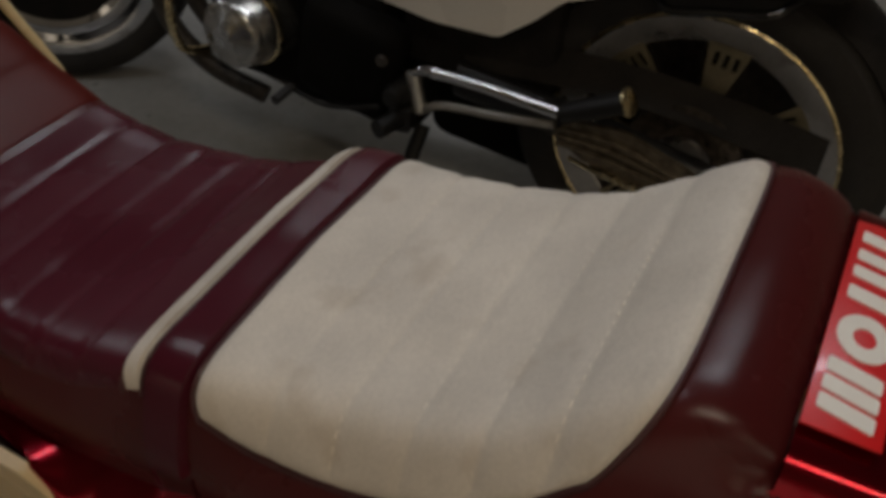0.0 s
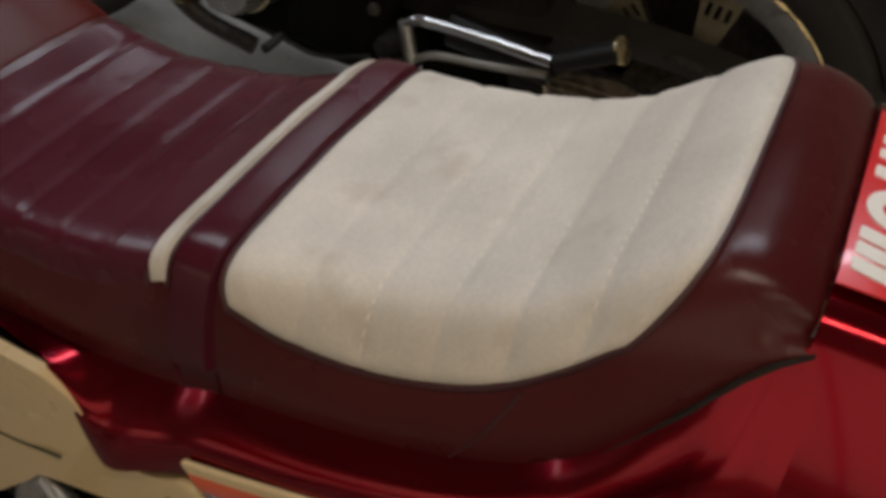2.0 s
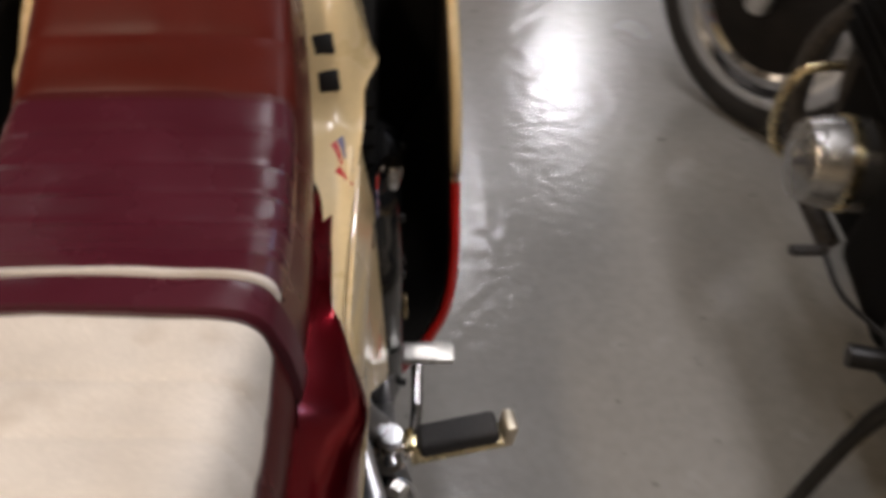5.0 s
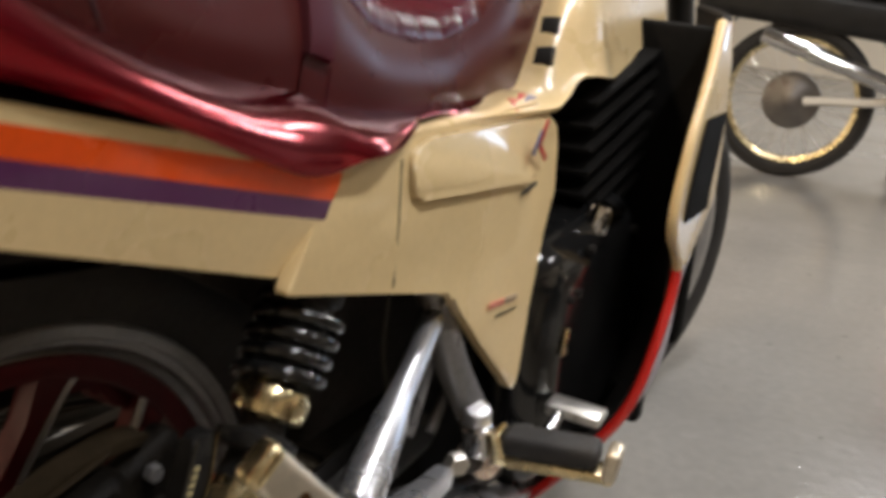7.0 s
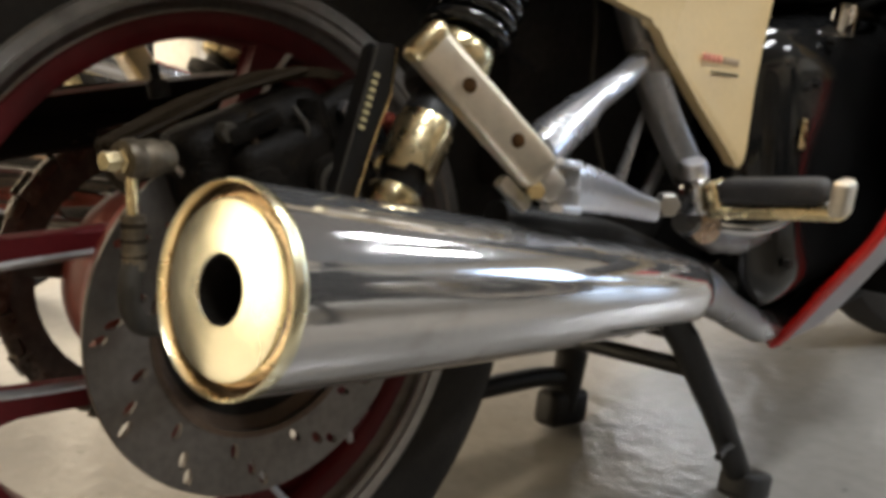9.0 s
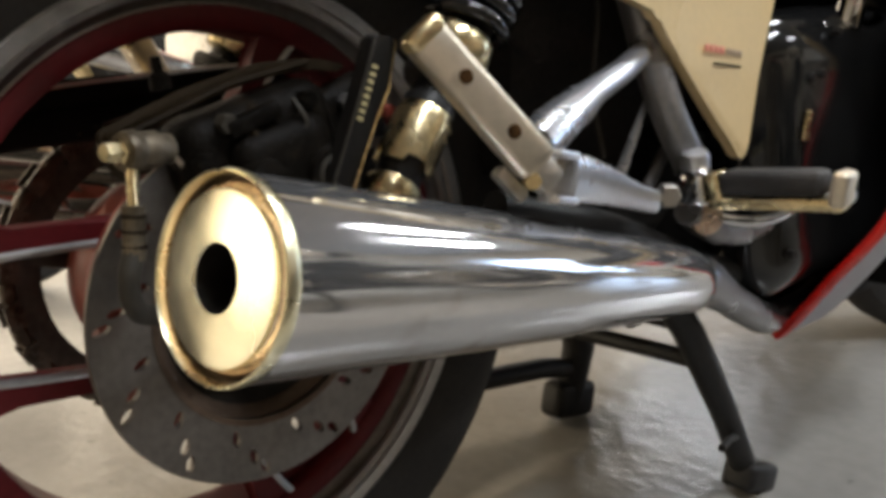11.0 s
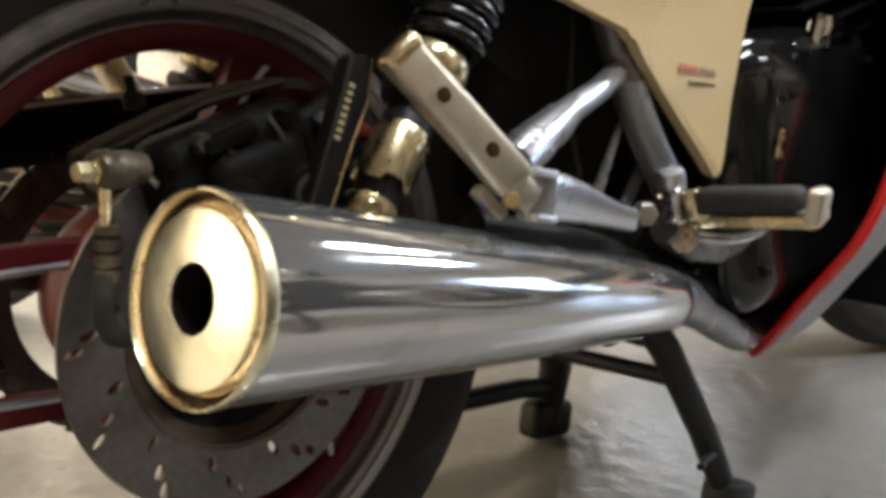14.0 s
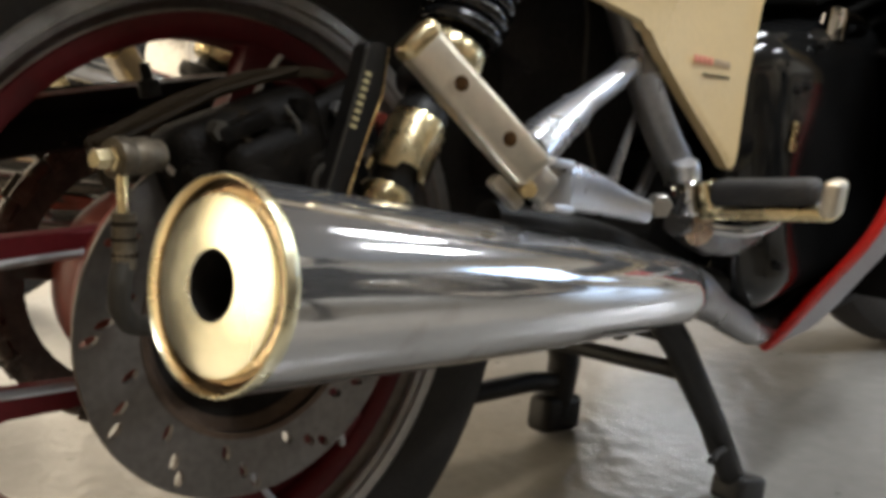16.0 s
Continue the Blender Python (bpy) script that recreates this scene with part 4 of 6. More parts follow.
# dark inner box, rear mudguard, underseat
part("battery_box", box((0.19, 0.30, 0.27), pose(0, 0.40, 0.535), 0.02), MATT_BLACK, bike)
# two flat black boards that close the gap between the fairing sides
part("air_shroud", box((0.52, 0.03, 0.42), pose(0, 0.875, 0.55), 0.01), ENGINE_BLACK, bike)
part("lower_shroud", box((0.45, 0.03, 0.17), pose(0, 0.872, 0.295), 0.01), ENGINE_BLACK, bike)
part("seat_base", box((0.22, 0.62, 0.05), pose(0, 0.13, 0.675, -7, 0, 0), 0.015), MATT_BLACK, bike)


def mudguard():
    def point(u, s):
        a = radians(10 + 136 * u)
        v = -1 + 2 * s
        r = 0.372 - 0.035 * v * v * abs(v)
        return Vector((0.088 * v, -0.005 + r * math.cos(a), 0.345 + r * math.sin(a)))
    return sheet(point, 40, 14, 0.004)


part("mudguard", mudguard(), MATT_BLACK, bike, "matt black inner rear mudguard")
pair("inner_wall", lambda: plate(rounded([(-0.36, 0.74), (-0.12, 0.655), (0.14, 0.62), (0.28, 0.60), (0.28, 0.50), (0.19, 0.55), (0.06, 0.635), (-0.1, 0.66), (-0.36, 0.70)], 0.02), 0.006, at_x(0.105), 0), MATT_BLACK)

# frame tubes
for sgn in (1, -1):
    fr = part("frame_tube", bar(smooth_path([(sgn * 0.118, 0.330, 0.66), (sgn * 0.140, 0.350, 0.575), (sgn * 0.153, 0.363, 0.518), (sgn * 0.171, 0.369, 0.465), (sgn * 0.182, 0.398, 0.410)]),
                              0.0160, 16), FRAME_GREY, bike, "silver painted frame tube")
    stay = [Vector((sgn * x, y, z)) for x, y, z in ((0.153, 0.362, 0.518), (0.170, 0.306, 0.500), (0.186, 0.250, 0.487))]
    part("stay_tube", bar([stay[0], stay[1], stay[2]], [0.0102, 0.0106, 0.0112], 18), BRIGHT_ALU, fr, "bright alloy footrest stay")
    slv = [stay[2], stay[2].lerp(Vector((sgn * 0.2125, 0.165, 0.463)), 0.18), stay[2].lerp(Vector((sgn * 0.2125, 0.165, 0.463)), 0.34), Vector((sgn * 0.2125, 0.165, 0.463)), Vector((sgn * 0.219, 0.143, 0.455))]
    part("stay_sleeve", bar(slv, [0.0112, 0.0122, 0.0148, 0.0168, 0.0165], 18), BRIGHT_ALU, fr)
    part("weld_boss", lathe([(0, 0.014), (0.012, 0.012), (0.017, 0.0), (0.012, -0.012), (0, -0.014)], axis_frame((sgn * 0.154, 0.365, 0.524), (sgn, 0, 0)), 20), FRAME_GREY, fr)
    part("cable", bar(smooth_path([(sgn * 0.10, 0.33, 0.62), (sgn * 0.125, 0.325, 0.56), (sgn * 0.12, 0.33, 0.48), (sgn * 0.13, 0.335, 0.42)]), 0.0022, 6), HOSE, fr)
    part("linkage_rod", bar([(sgn * 0.155, 0.364, 0.476), (sgn * 0.155, 0.326, 0.408)], [0.0028, 0.0056], 8), FRAME_GREY, fr)
    part("linkage_rod", bar([(sgn * 0.155, 0.394, 0.425), (sgn * 0.155, 0.368, 0.393)], 0.0058, 8), FRAME_GREY, fr)


# ---- rear wheel
AX = Vector((0, 0, 0.342))
WHEEL_M = axis_frame(AX, (1, 0, 0))


def rear_wheel():
    hub = part("rear_wheel", lathe([(0.0, 0.075), (0.03, 0.075), (0.034, 0.06), (0.05, 0.055), (0.052, 0.03), (0.046, 0.0), (0.052, -0.05), (0.06, -0.06), (0.0, -0.062)], WHEEL_M, 40),
               WHEEL_RED, bike, "red and silver spoked rear wheel")
    part("tyre", lathe([(0.236, 0.046), (0.250, 0.053), (0.275, 0.0585), (0.298, 0.054), (0.315, 0.036), (0.322, 0.014), (0.3225, 0.0), (0.322, -0.014), (0.315, -0.036), (0.298, -0.054),
                        (0.275, -0.0585), (0.250, -0.053), (0.238, -0.046)], WHEEL_M, 120), TYRE, hub, "black rubber tyre")
    part("rim", lathe([(0.2205, 0.0400), (0.2215, 0.0425), (0.2248, 0.0438), (0.2258, 0.0425), (0.2272, 0.0428), (0.2285, 0.0468), (0.233, 0.0478), (0.2365, 0.0490), (0.2385, 0.0475), (0.238, 0.042), (0.228, 0.034), (0.220, 0.0), (0.228, -0.034), (0.240, -0.042),
                       (0.2415, -0.0465), (0.240, -0.0485), (0.222, -0.0445), (0.2205, -0.0400), (0.2205, 0.0400)], WHEEL_M, 120), RIM_SILVER, hub, "silver rim lip")
    part("rim_band", lathe([(0.193, 0.018), (0.1932, 0.026), (0.1946, 0.0315), (0.1975, 0.0335), (0.2040, 0.0345), (0.2105, 0.0340), (0.2130, 0.0310), (0.2180, 0.0), (0.2130, -0.0310), (0.2105, -0.0340), (0.2040, -0.0345), (0.1946, -0.0315), (0.1932, -0.026),
                            (0.193, -0.018), (0.193, 0.018)], WHEEL_M, 120), WHEEL_RED, hub, "red painted rim band")
    part("rim_channel", lathe([(0.2110, 0.0325), (0.2140, 0.0318), (0.2185, 0.0345), (0.2212, 0.0405)], WHEEL_M, 120), DISC, hub, "dull grey-brown rim channel")
    for k in range(3):
        mid = 57 + 120 * k
        for side in (1, -1):
            # one arm of a forked spoke, with a machined silver inner edge
            a0, a1 = radians(mid + side * 37), radians(mid + side * 13.5)
            p0 = Vector((0.090 * math.cos(a0), 0.090 * math.sin(a0), 0.0))
            p1 = Vector((0.204 * math.cos(a1), 0.204 * math.sin(a1), 0.0))
            d = (p1 - p0).normalized()
            n = Vector((-d.y, d.x, 0.0)) * side
            out = []
            for f, w_in, w_out in ((0.0, 0.0085, 0.0100), (0.35, 0.0080, 0.0095), (0.62, 0.0080, 0.0105), (0.85, 0.0095, 0.0140), (1.0, 0.0130, 0.0260)):
                c = p0.lerp(p1, f)
                out.append((c - n * w_in, c + n * w_out))
            ring_pts = [p.to_2d() for p, q in out] + [q.to_2d() for p, q in out[::-1]]
            if side < 0:
                ring_pts.reverse()
            arm = part("spoke", plate([tuple(p) for p in ring_pts], 0.018, WHEEL_M @ pose(0, 0, 0.012), 0.004), WHEEL_RED, hub, "red painted spoke arm")
            pts = [WHEEL_M @ (p + n * 0.0015 + Vector((0, 0, 0.0285))) for p, q in out]
            part("silver_edge", bar(smooth_path(pts, 4), 0.0034, 8), RIM_SILVER, arm, "machined silver edge")
        turn = WHEEL_M @ Matrix.Rotation(radians(mid), 4, "Z")
        out = rounded([(0.176, -0.030), (0.186, -0.050), (0.198, -0.054), (0.206, 0.0), (0.198, 0.054), (0.186, 0.050), (0.176, 0.030), (0.182, 0.014), (0.188, 0.0), (0.182, -0.014)], 0.007)
        part("spoke_web", plate(out, 0.036, turn @ pose(0, 0, -0.019), 0.004), WHEEL_RED, hub)
    # brake disc with slots
    dm = axis_frame((0.0, 0, AX.z), (1, 0, 0))

    def slot_hole(r, a, l=0.0066, w=0.0033):
        """A short slot that lies slantwise on the disc."""
        c = Vector((r * math.cos(a), r * math.sin(a)))
        d = Vector((math.cos(a + 0.35), math.sin(a + 0.35)))
        n = Vector((-d.y, d.x))
        return [tuple(c + d * l * math.cos(t) + n * w * math.sin(t)) for t in (2 * math.pi * q / 10 for q in range(10))]
    ring = lambda r, n=72: [(r * math.cos(2 * math.pi * q / n), r * math.sin(2 * math.pi * q / n)) for q in range(n)]
    holes = []
    for k in range(12):
        a = radians(30 * k)
        holes += [slot_hole(0.0985, a + radians(11.7)), slot_hole(0.112, a + radians(21)), slot_hole(0.1215, a + radians(26))]
    disc = part("brake_disc", plate(ring(0.131), 0.005, WHEEL_M @ pose(0, 0, 0.089), 0, None, [ring(0.084, 60)] + holes), DISC, hub, "slotted dull steel brake disc", smooth=False)
    part("disc_edge", lathe([(0.1312, 0.0895), (0.1318, 0.0915), (0.1312, 0.0938)], WHEEL_M, 96), PLAIN_ALLOY, disc)
    part("disc_step", lathe([(0.0835, 0.0945), (0.088, 0.0952), (0.0885, 0.089), (0.078, 0.086), (0.073, 0.080), (0.074, 0.078), (0.09, 0.086)], WHEEL_M, 72), DISC_INNER, disc)
    part("disc_carrier", lathe([(0.078, 0.084), (0.07, 0.080), (0.055, 0.066), (0.03, 0.066), (0.0, 0.068)], WHEEL_M, 60), MATT_BLACK, disc)
    # sprocket with chain on the far side
    teeth = []
    for k in range(38):
        for da, r in ((-0.045, 0.114), (-0.02, 0.121), (0.02, 0.121), (0.045, 0.114)):
            a = 2 * math.pi * k / 38 + da
            teeth.append((r * math.cos(a), r * math.sin(a)))
    sp = part("sprocket", plate(teeth, 0.006, WHEEL_M @ pose(0, 0, -0.095), 0, None, [ring(0.094, 40)]), SPROCKET, hub, "oily steel sprocket", smooth=False)
    for k in range(5):
        a = 2 * math.pi * k / 5 + 0.4
        part("sprocket_arm", box((0.06, 0.020, 0.008), WHEEL_M @ pose(0.072 * math.cos(a), 0.072 * math.sin(a), -0.092, 0, 0, math.degrees(a)), 0.003), SPROCKET, sp)
    part("hub_drum", lathe([(0.0, -0.080), (0.07, -0.080), (0.080, -0.072), (0.083, -0.045), (0.076, -0.032), (0.05, -0.03)], WHEEL_M, 60), FADED_RED, hub)
    # red carrier flange behind the disc
    part("hub_flange", lathe([(0.05, 0.01), (0.095, 0.022), (0.107, 0.03), (0.108, 0.055), (0.098, 0.062), (0.05, 0.066)], WHEEL_M, 60), FADED_RED, hub, "faded red hub flange")
    part("axle_nut", lathe([(0.0, 0.155), (0.011, 0.155), (0.013, 0.15), (0.013, 0.13), (0.02, 0.13), (0.02, 0.068)], WHEEL_M, 6), ALU, hub)


rear_wheel()


def chain():
    bm = bmesh.new()
    links = []
    r = 0.120
    for k in range(24):
        a = radians(75 + 205 * k / 23)
        links.append((Vector((-0.092, r * math.cos(a), AX.z + r * math.sin(a))), a + math.pi / 2))
    y, zt, zb = 0.03, AX.z + 0.118, AX.z - 0.118
    for k in range(26):
        f = k / 25
        links.append((Vector((-0.092, 0.03 + 0.43 * f, zt - 0.055 * f)), 0.0))
        links.append((Vector((-0.092, 0.03 + 0.43 * f, zb + 0.055 * f)), 0.0))
    for n, (p, a) in enumerate(links):
        m = Matrix.Translation(p) @ Matrix.Rotation(a, 4, "X")
        if n % 2:
            for dx in (-0.009, 0.009):
                box((0.002, 0.021, 0.0145), m @ pose(dx, 0, 0), 0.0, bm)
            for dy in (-0.005, 0.005):
                box((0.022, 0.005, 0.005), m @ pose(0, dy, 0), 0.001, bm, 1)
        else:
            box((0.013, 0.020, 0.012), m, 0.003, bm, 1)
    part("drive_chain", bm, CHAIN, bike, "oily brown drive chain")


chain()


def chain_guard():
    def point(u, s):
        y = -0.14 + 0.46 * u
        z = 0.471 + 0.030 * math.sin(math.pi * min(1.0, 0.25 + 0.6 * u)) - 0.012 * (1 - s)
        return Vector((-0.078 - 0.034 * (1 - abs(2 * s - 1)) - 0.0 * u, y, z - 0.033 * (1 - s)))
    return sheet(point, 24, 6, 0.003)


cg = part("chain_guard", chain_guard(), BLACK, bike, "black chain guard with a pale edge")
part("guard_edge", bar(smooth_path([(-0.075, -0.14, 0.489), (-0.075, -0.02, 0.499), (-0.075, 0.12, 0.507), (-0.075, 0.28, 0.496)]), 0.002, 6), ALU, cg)

# swingarm, caliper and its torque plate
for sgn in (1, -1):
    arm = part("swingarm", bar([(sgn * 0.125, -0.02, 0.338), (sgn * 0.12, 0.06, 0.344), (sgn * 0.11, 0.25, 0.352), (sgn * 0.10, 0.48, 0.36)], [0.020, 0.024, 0.026, 0.028], 10, 1.2), BLACK, bike,
               "black tubular swingarm leg")


def caliper():
    cal = part("brake_caliper", box((0.050, 0.115, 0.070), pose(0.105, -0.012, 0.458, 15, 0, 0), 0.016, None, 3), DUSTY_BLACK, bike, "dusty black brake caliper with a torque plate")
    part("caliper_half", box((0.030, 0.075, 0.055), pose(0.132, -0.005, 0.450, 15, 0, 0), 0.016, None, 3), DUSTY_BLACK, cal)
    part("piston_boss", lathe([(0, 0.012), (0.017, 0.010), (0.021, 0.0), (0.021, -0.02)], axis_frame((0.142, 0.022, 0.442), (1, 0, 0)), 24), DUSTY_BLACK, cal)
    part("piston_boss", lathe([(0, 0.012), (0.015, 0.010), (0.018, 0.0), (0.018, -0.02)], axis_frame((0.142, -0.028, 0.440), (1, 0, 0)), 24), DUSTY_BLACK, cal)
    # long plate over the caliper
    out = rounded([(-0.114, 0.474), (-0.108, 0.466), (-0.06, 0.488), (-0.01, 0.503), (0.035, 0.509), (0.060, 0.506), (0.064, 0.511), (0.04, 0.516), (0.0, 0.513), (-0.055, 0.498)], 0.006)
    pl = part("torque_plate", plate(out, 0.020, at_x(0.090), 0.003), BROWN_PLATE, cal, "dusty brown torque plate")
    part("rib", bar([(0.111, -0.106, 0.472), (0.111, -0.03, 0.501), (0.111, 0.03, 0.5135)], 0.0022, 6), BROWN_PLATE, pl)
    part("end_tab", plate(rounded([(-0.116, 0.475), (-0.102, 0.478), (-0.088, 0.452), (-0.094, 0.438), (-0.106, 0.448)], 0.004), 0.006, at_x(0.096), 0.001), BROWN_PLATE, pl)
    part("bleed_nipple", lathe([(0, 0.022), (0.0035, 0.022), (0.0035, 0.012), (0.007, 0.010), (0.0075, 0.0)], axis_frame((0.06, -0.052, 0.497), (0, -0.15, 1)), 12), DUSTY_BLACK, cal)
    # hose union and hose
    un = part("union", lathe([(0, 0.016), (0.0055, 0.016), (0.0063, 0.013), (0.0063, 0.006), (0.008, 0.005), (0.008, 0.002)], axis_frame((0.1335, -0.112, 0.467), (0.25, -0.96, 0.05)), 6), GOLD, cal, "brassy brake hose union")
    part("ring", lathe([(0.006, 0.003), (0.0115, 0.003), (0.0125, 0.0), (0.0125, -0.005), (0.0105, -0.008), (0.0115, -0.012), (0.0115, -0.020), (0.0095, -0.024), (0.0095, -0.030), (0.007, -0.032)],
                       axis_frame((0.1335, -0.112, 0.467), (0.25, -0.96, 0.05)), 24), DUSTY_ALLOY, un, "ribbed dusty union sleeve")
    part("hose_ferrule", bar([(0.137, -0.111, 0.458), (0.139, -0.113, 0.434)], 0.0038, 10), GOLD, cal)
    col = part("hose_collar", bar([(0.139, -0.113, 0.436), (0.141, -0.116, 0.404)], [0.0072, 0.0070], 12), DUSTY_ALLOY, cal)
    for k in range(3):
        part("crimp", lathe([(0.0072, -0.0014), (0.0079, 0.0), (0.0072, 0.0014)], axis_frame((0.1393 + 0.0004 * k, -0.1135 - 0.0006 * k, 0.430 - 0.009 * k), (0.05, -0.08, -1)), 14), BROWN_PLATE, col)
    part("brake_hose", bar(smooth_path([(0.141, -0.116, 0.408), (0.1435, -0.121, 0.394), (0.141, -0.119, 0.378), (0.132, -0.104, 0.366), (0.118, -0.06, 0.362), (0.112, 0.05, 0.37)]), 0.0066, 10), HOSE, cal)
    for k, (y, z) in enumerate(((-0.045, 0.478), (0.015, 0.490), (0.052, 0.470), (-0.062, 0.455))):
        part("caliper_bolt", lathe([(0, 0.008), (0.006, 0.008), (0.007, 0.005), (0.007, -0.004)], axis_frame((0.130, y, z), (1, -0.1, 0)), 6), DUSTY_BLACK if k % 2 else HOSE, cal)
    part("bridge", box((0.012, 0.040, 0.012), pose(0.134, -0.028, 0.480, 18, 0, 0), 0.003), DUSTY_BLACK, cal)
    part("clip", bar(smooth_path([(0.138, 0.0, 0.492), (0.144, 0.006, 0.478), (0.142, 0.004, 0.462), (0.146, 0.018, 0.452)]), 0.0018, 6), HOSE, cal)
    part("cover_ring", lathe([(0.010, 0.004), (0.013, 0.003), (0.014, 0.0)], axis_frame((0.150, 0.022, 0.442), (1, 0, 0)), 24), HOSE, cal)
    part("pipe", bar(smooth_path([(0.125, -0.022, 0.487), (0.134, -0.030, 0.476), (0.138, -0.026, 0.462), (0.140, -0.040, 0.446)]), 0.0035, 8), BROWN_PLATE, cal)
    part("pad_pin", bar([(0.10, -0.075, 0.47), (0.118, -0.068, 0.453)], 0.003, 8), ALU, cal)
    part("chrome_bolt", lathe([(0, 0.01), (0.006, 0.01), (0.006, 0.0)], axis_frame((0.128, 0.055, 0.452), (1, -0.2, 0)), 6), ALU, cal)
    part("caliper_bracket", box((0.026, 0.060, 0.078), pose(0.100, 0.072, 0.462, 20, 0, 0), 0.010, None, 3), DUSTY_BLACK, cal)
    for y, z in ((0.060, 0.486), (0.088, 0.452)):
        bolt(axis_frame((0.113, y, z), (1, -0.15, 0)), 0.0065, 0.007, FRAME_GREY, cal, "bracket_bolt")
    part("red_cap", box((0.010, 0.010, 0.010), pose(0.13, 0.085, 0.478), 0.003), FADED_RED, cal)


caliper()


# dark marked link plate beside the shock
def link_plate():
    lp = part("link_plate", plate(rounded([(0.009, 0.430), (0.030, 0.430), (0.049, 0.474), (0.062, 0.498), (0.068, 0.530), (0.049, 0.532), (0.040, 0.505)], 0.004), 0.012, at_x(0.150), 0.003), BLACK, bike,
              "black link plate with pale gold marks and a gold edge")
    part("gold_edge", bar([(0.163, 0.029, 0.432), (0.163, 0.048, 0.474), (0.163, 0.061, 0.498), (0.163, 0.067, 0.528)], 0.0010, 6), GOLD, lp)
    part("gold_edge", bar([(0.163, 0.011, 0.432), (0.163, 0.041, 0.505), (0.163, 0.050, 0.530)], 0.0009, 6), HOSE, lp)
    for k in range(8):
        f = k / 7
        part("gold_mark", box((0.001, 0.0046, 0.0027), pose(0.1625, 0.036 + 0.0135 * f, 0.478 + 0.033 * f, -22, 0, 0), 0), GOLD_TEXT, lp)


link_plate()


# ---- shocks
def shock(sgn):
    lo, hi = Vector((sgn * 0.166, 0.045, 0.405)), Vector((sgn * 0.142, 0.215, 0.640))
    d = hi - lo
    m = axis_frame(lo, d)
    n = d.length
    body = part("shock_absorber", lathe([(0.0, 0.0), (0.013, 0.0), (0.0175, 0.012), (0.0175, 0.028), (0.0165, 0.03), (0.0165, 0.052), (0.019, 0.056), (0.0195, 0.066), (0.019, 0.096),
                                         (0.017, 0.1), (0.016, n * 0.55), (0.008, n * 0.56), (0.008, n)], m, 32), BLACK, bike, "gas shock absorber with gold collars and black spring")
    part("gold_collar", lathe([(0.0182, 0.014), (0.0205, 0.016), (0.021, 0.022), (0.021, 0.030), (0.0185, 0.034), (0.0182, 0.014)], m, 32), GOLD, body)
    # notched preload sleeve
    bm = bmesh.new()
    seg = 48
    rows = []
    for k in range(seg):
        a = 2 * math.pi * k / seg
        notch = 0.044 + 0.006 * (1 if (k // 6) % 2 else 0)
        rows.append([bm.verts.new(m @ Vector((r * math.cos(a), r * math.sin(a), h))) for r, h in ((0.0185, notch), (0.0215, notch), (0.0215, 0.082), (0.0195, 0.090))])
    for k in range(seg):
        a, b = rows[k], rows[(k + 1) % seg]
        for j in range(3):
            bm.faces.new((a[j], b[j], b[j + 1], a[j + 1]))
    part("preload_sleeve", bm, GOLD, body, "notched gold preload sleeve")
    part("spring_seat", lathe([(0.017, 0.132), (0.025, 0.134), (0.027, 0.140), (0.027, 0.150), (0.024, 0.155), (0.017, 0.155)], m, 36), GOLD, body)
    part("lower_seat", lathe([(0.017, 0.108), (0.026, 0.110), (0.028, 0.114), (0.028, 0.120), (0.017, 0.124)], m, 36), BLACK, body)
    turns, n_pts = 4.3, 130
    pts = []
    for k in range(n_pts + 1):
        f = k / n_pts
        a = 2 * math.pi * turns * f
        pts.append(m @ Vector((0.028 * math.cos(a), 0.028 * math.sin(a), 0.158 + (n - 0.158 - 0.075) * f)))
    part("spring", bar(pts, 0.0058, 10), GLOSS_BLACK, body, "black coil spring")
    part("dust_cover", lathe([(0.02, 0.16), (0.021, n - 0.075), (0.026, n - 0.07), (0.026, n - 0.02), (0.02, n)], m, 32), BLACK, body)
    part("lower_eye", lathe([(0.008, -0.014), (0.017, -0.014), (0.017, 0.014), (0.008, 0.014)], axis_frame(lo, (1, 0, 0)), 24), BLACK, body)


shock(1)
shock(-1)


# ---- footrests
def aim(a, b, up=(0, 0, 1)):
    """A pose whose x axis runs from a to b and whose origin is half way."""
    a, b = Vector(a), Vector(b)
    x = (b - a).normalized()
    z = (Vector(up) - x * x.dot(Vector(up))).normalized()
    y = z.cross(x)
    m = Matrix((x, y, z)).transposed().to_4x4()
    m.translation = (a + b) / 2
    return m, (b - a).length


def loft(stations, up, power=0.45, seg=28):
    """A bar of rounded square section through (centre, half width, half height)."""
    bm = bmesh.new()
    rings = []
    for i, (c, hw, hh) in enumerate(stations):
        d = (Vector(stations[min(i + 1, len(stations) - 1)][0]) - Vector(stations[max(i - 1, 0)][0])).normalized()
        side = d.cross(Vector(up)).normalized()
        top = side.cross(d)
        ring = []
        for k in range(seg):
            a = 2 * math.pi * k / seg
            x, y = math.cos(a), math.sin(a)
            ring.append(bm.verts.new(Vector(c) + side * (hw * math.copysign(abs(x) ** power, x)) + top * (hh * math.copysign(abs(y) ** power, y))))
        rings.append(ring)
    for a, b in zip(rings, rings[1:]):
        for k in range(seg):
            bm.faces.new((a[k], a[(k + 1) % seg], b[(k + 1) % seg], b[k]))
    bm.faces.new(rings[0][::-1])
    bm.faces.new(rings[-1])
    bmesh.ops.recalc_face_normals(bm, faces=bm.faces)
    return bm


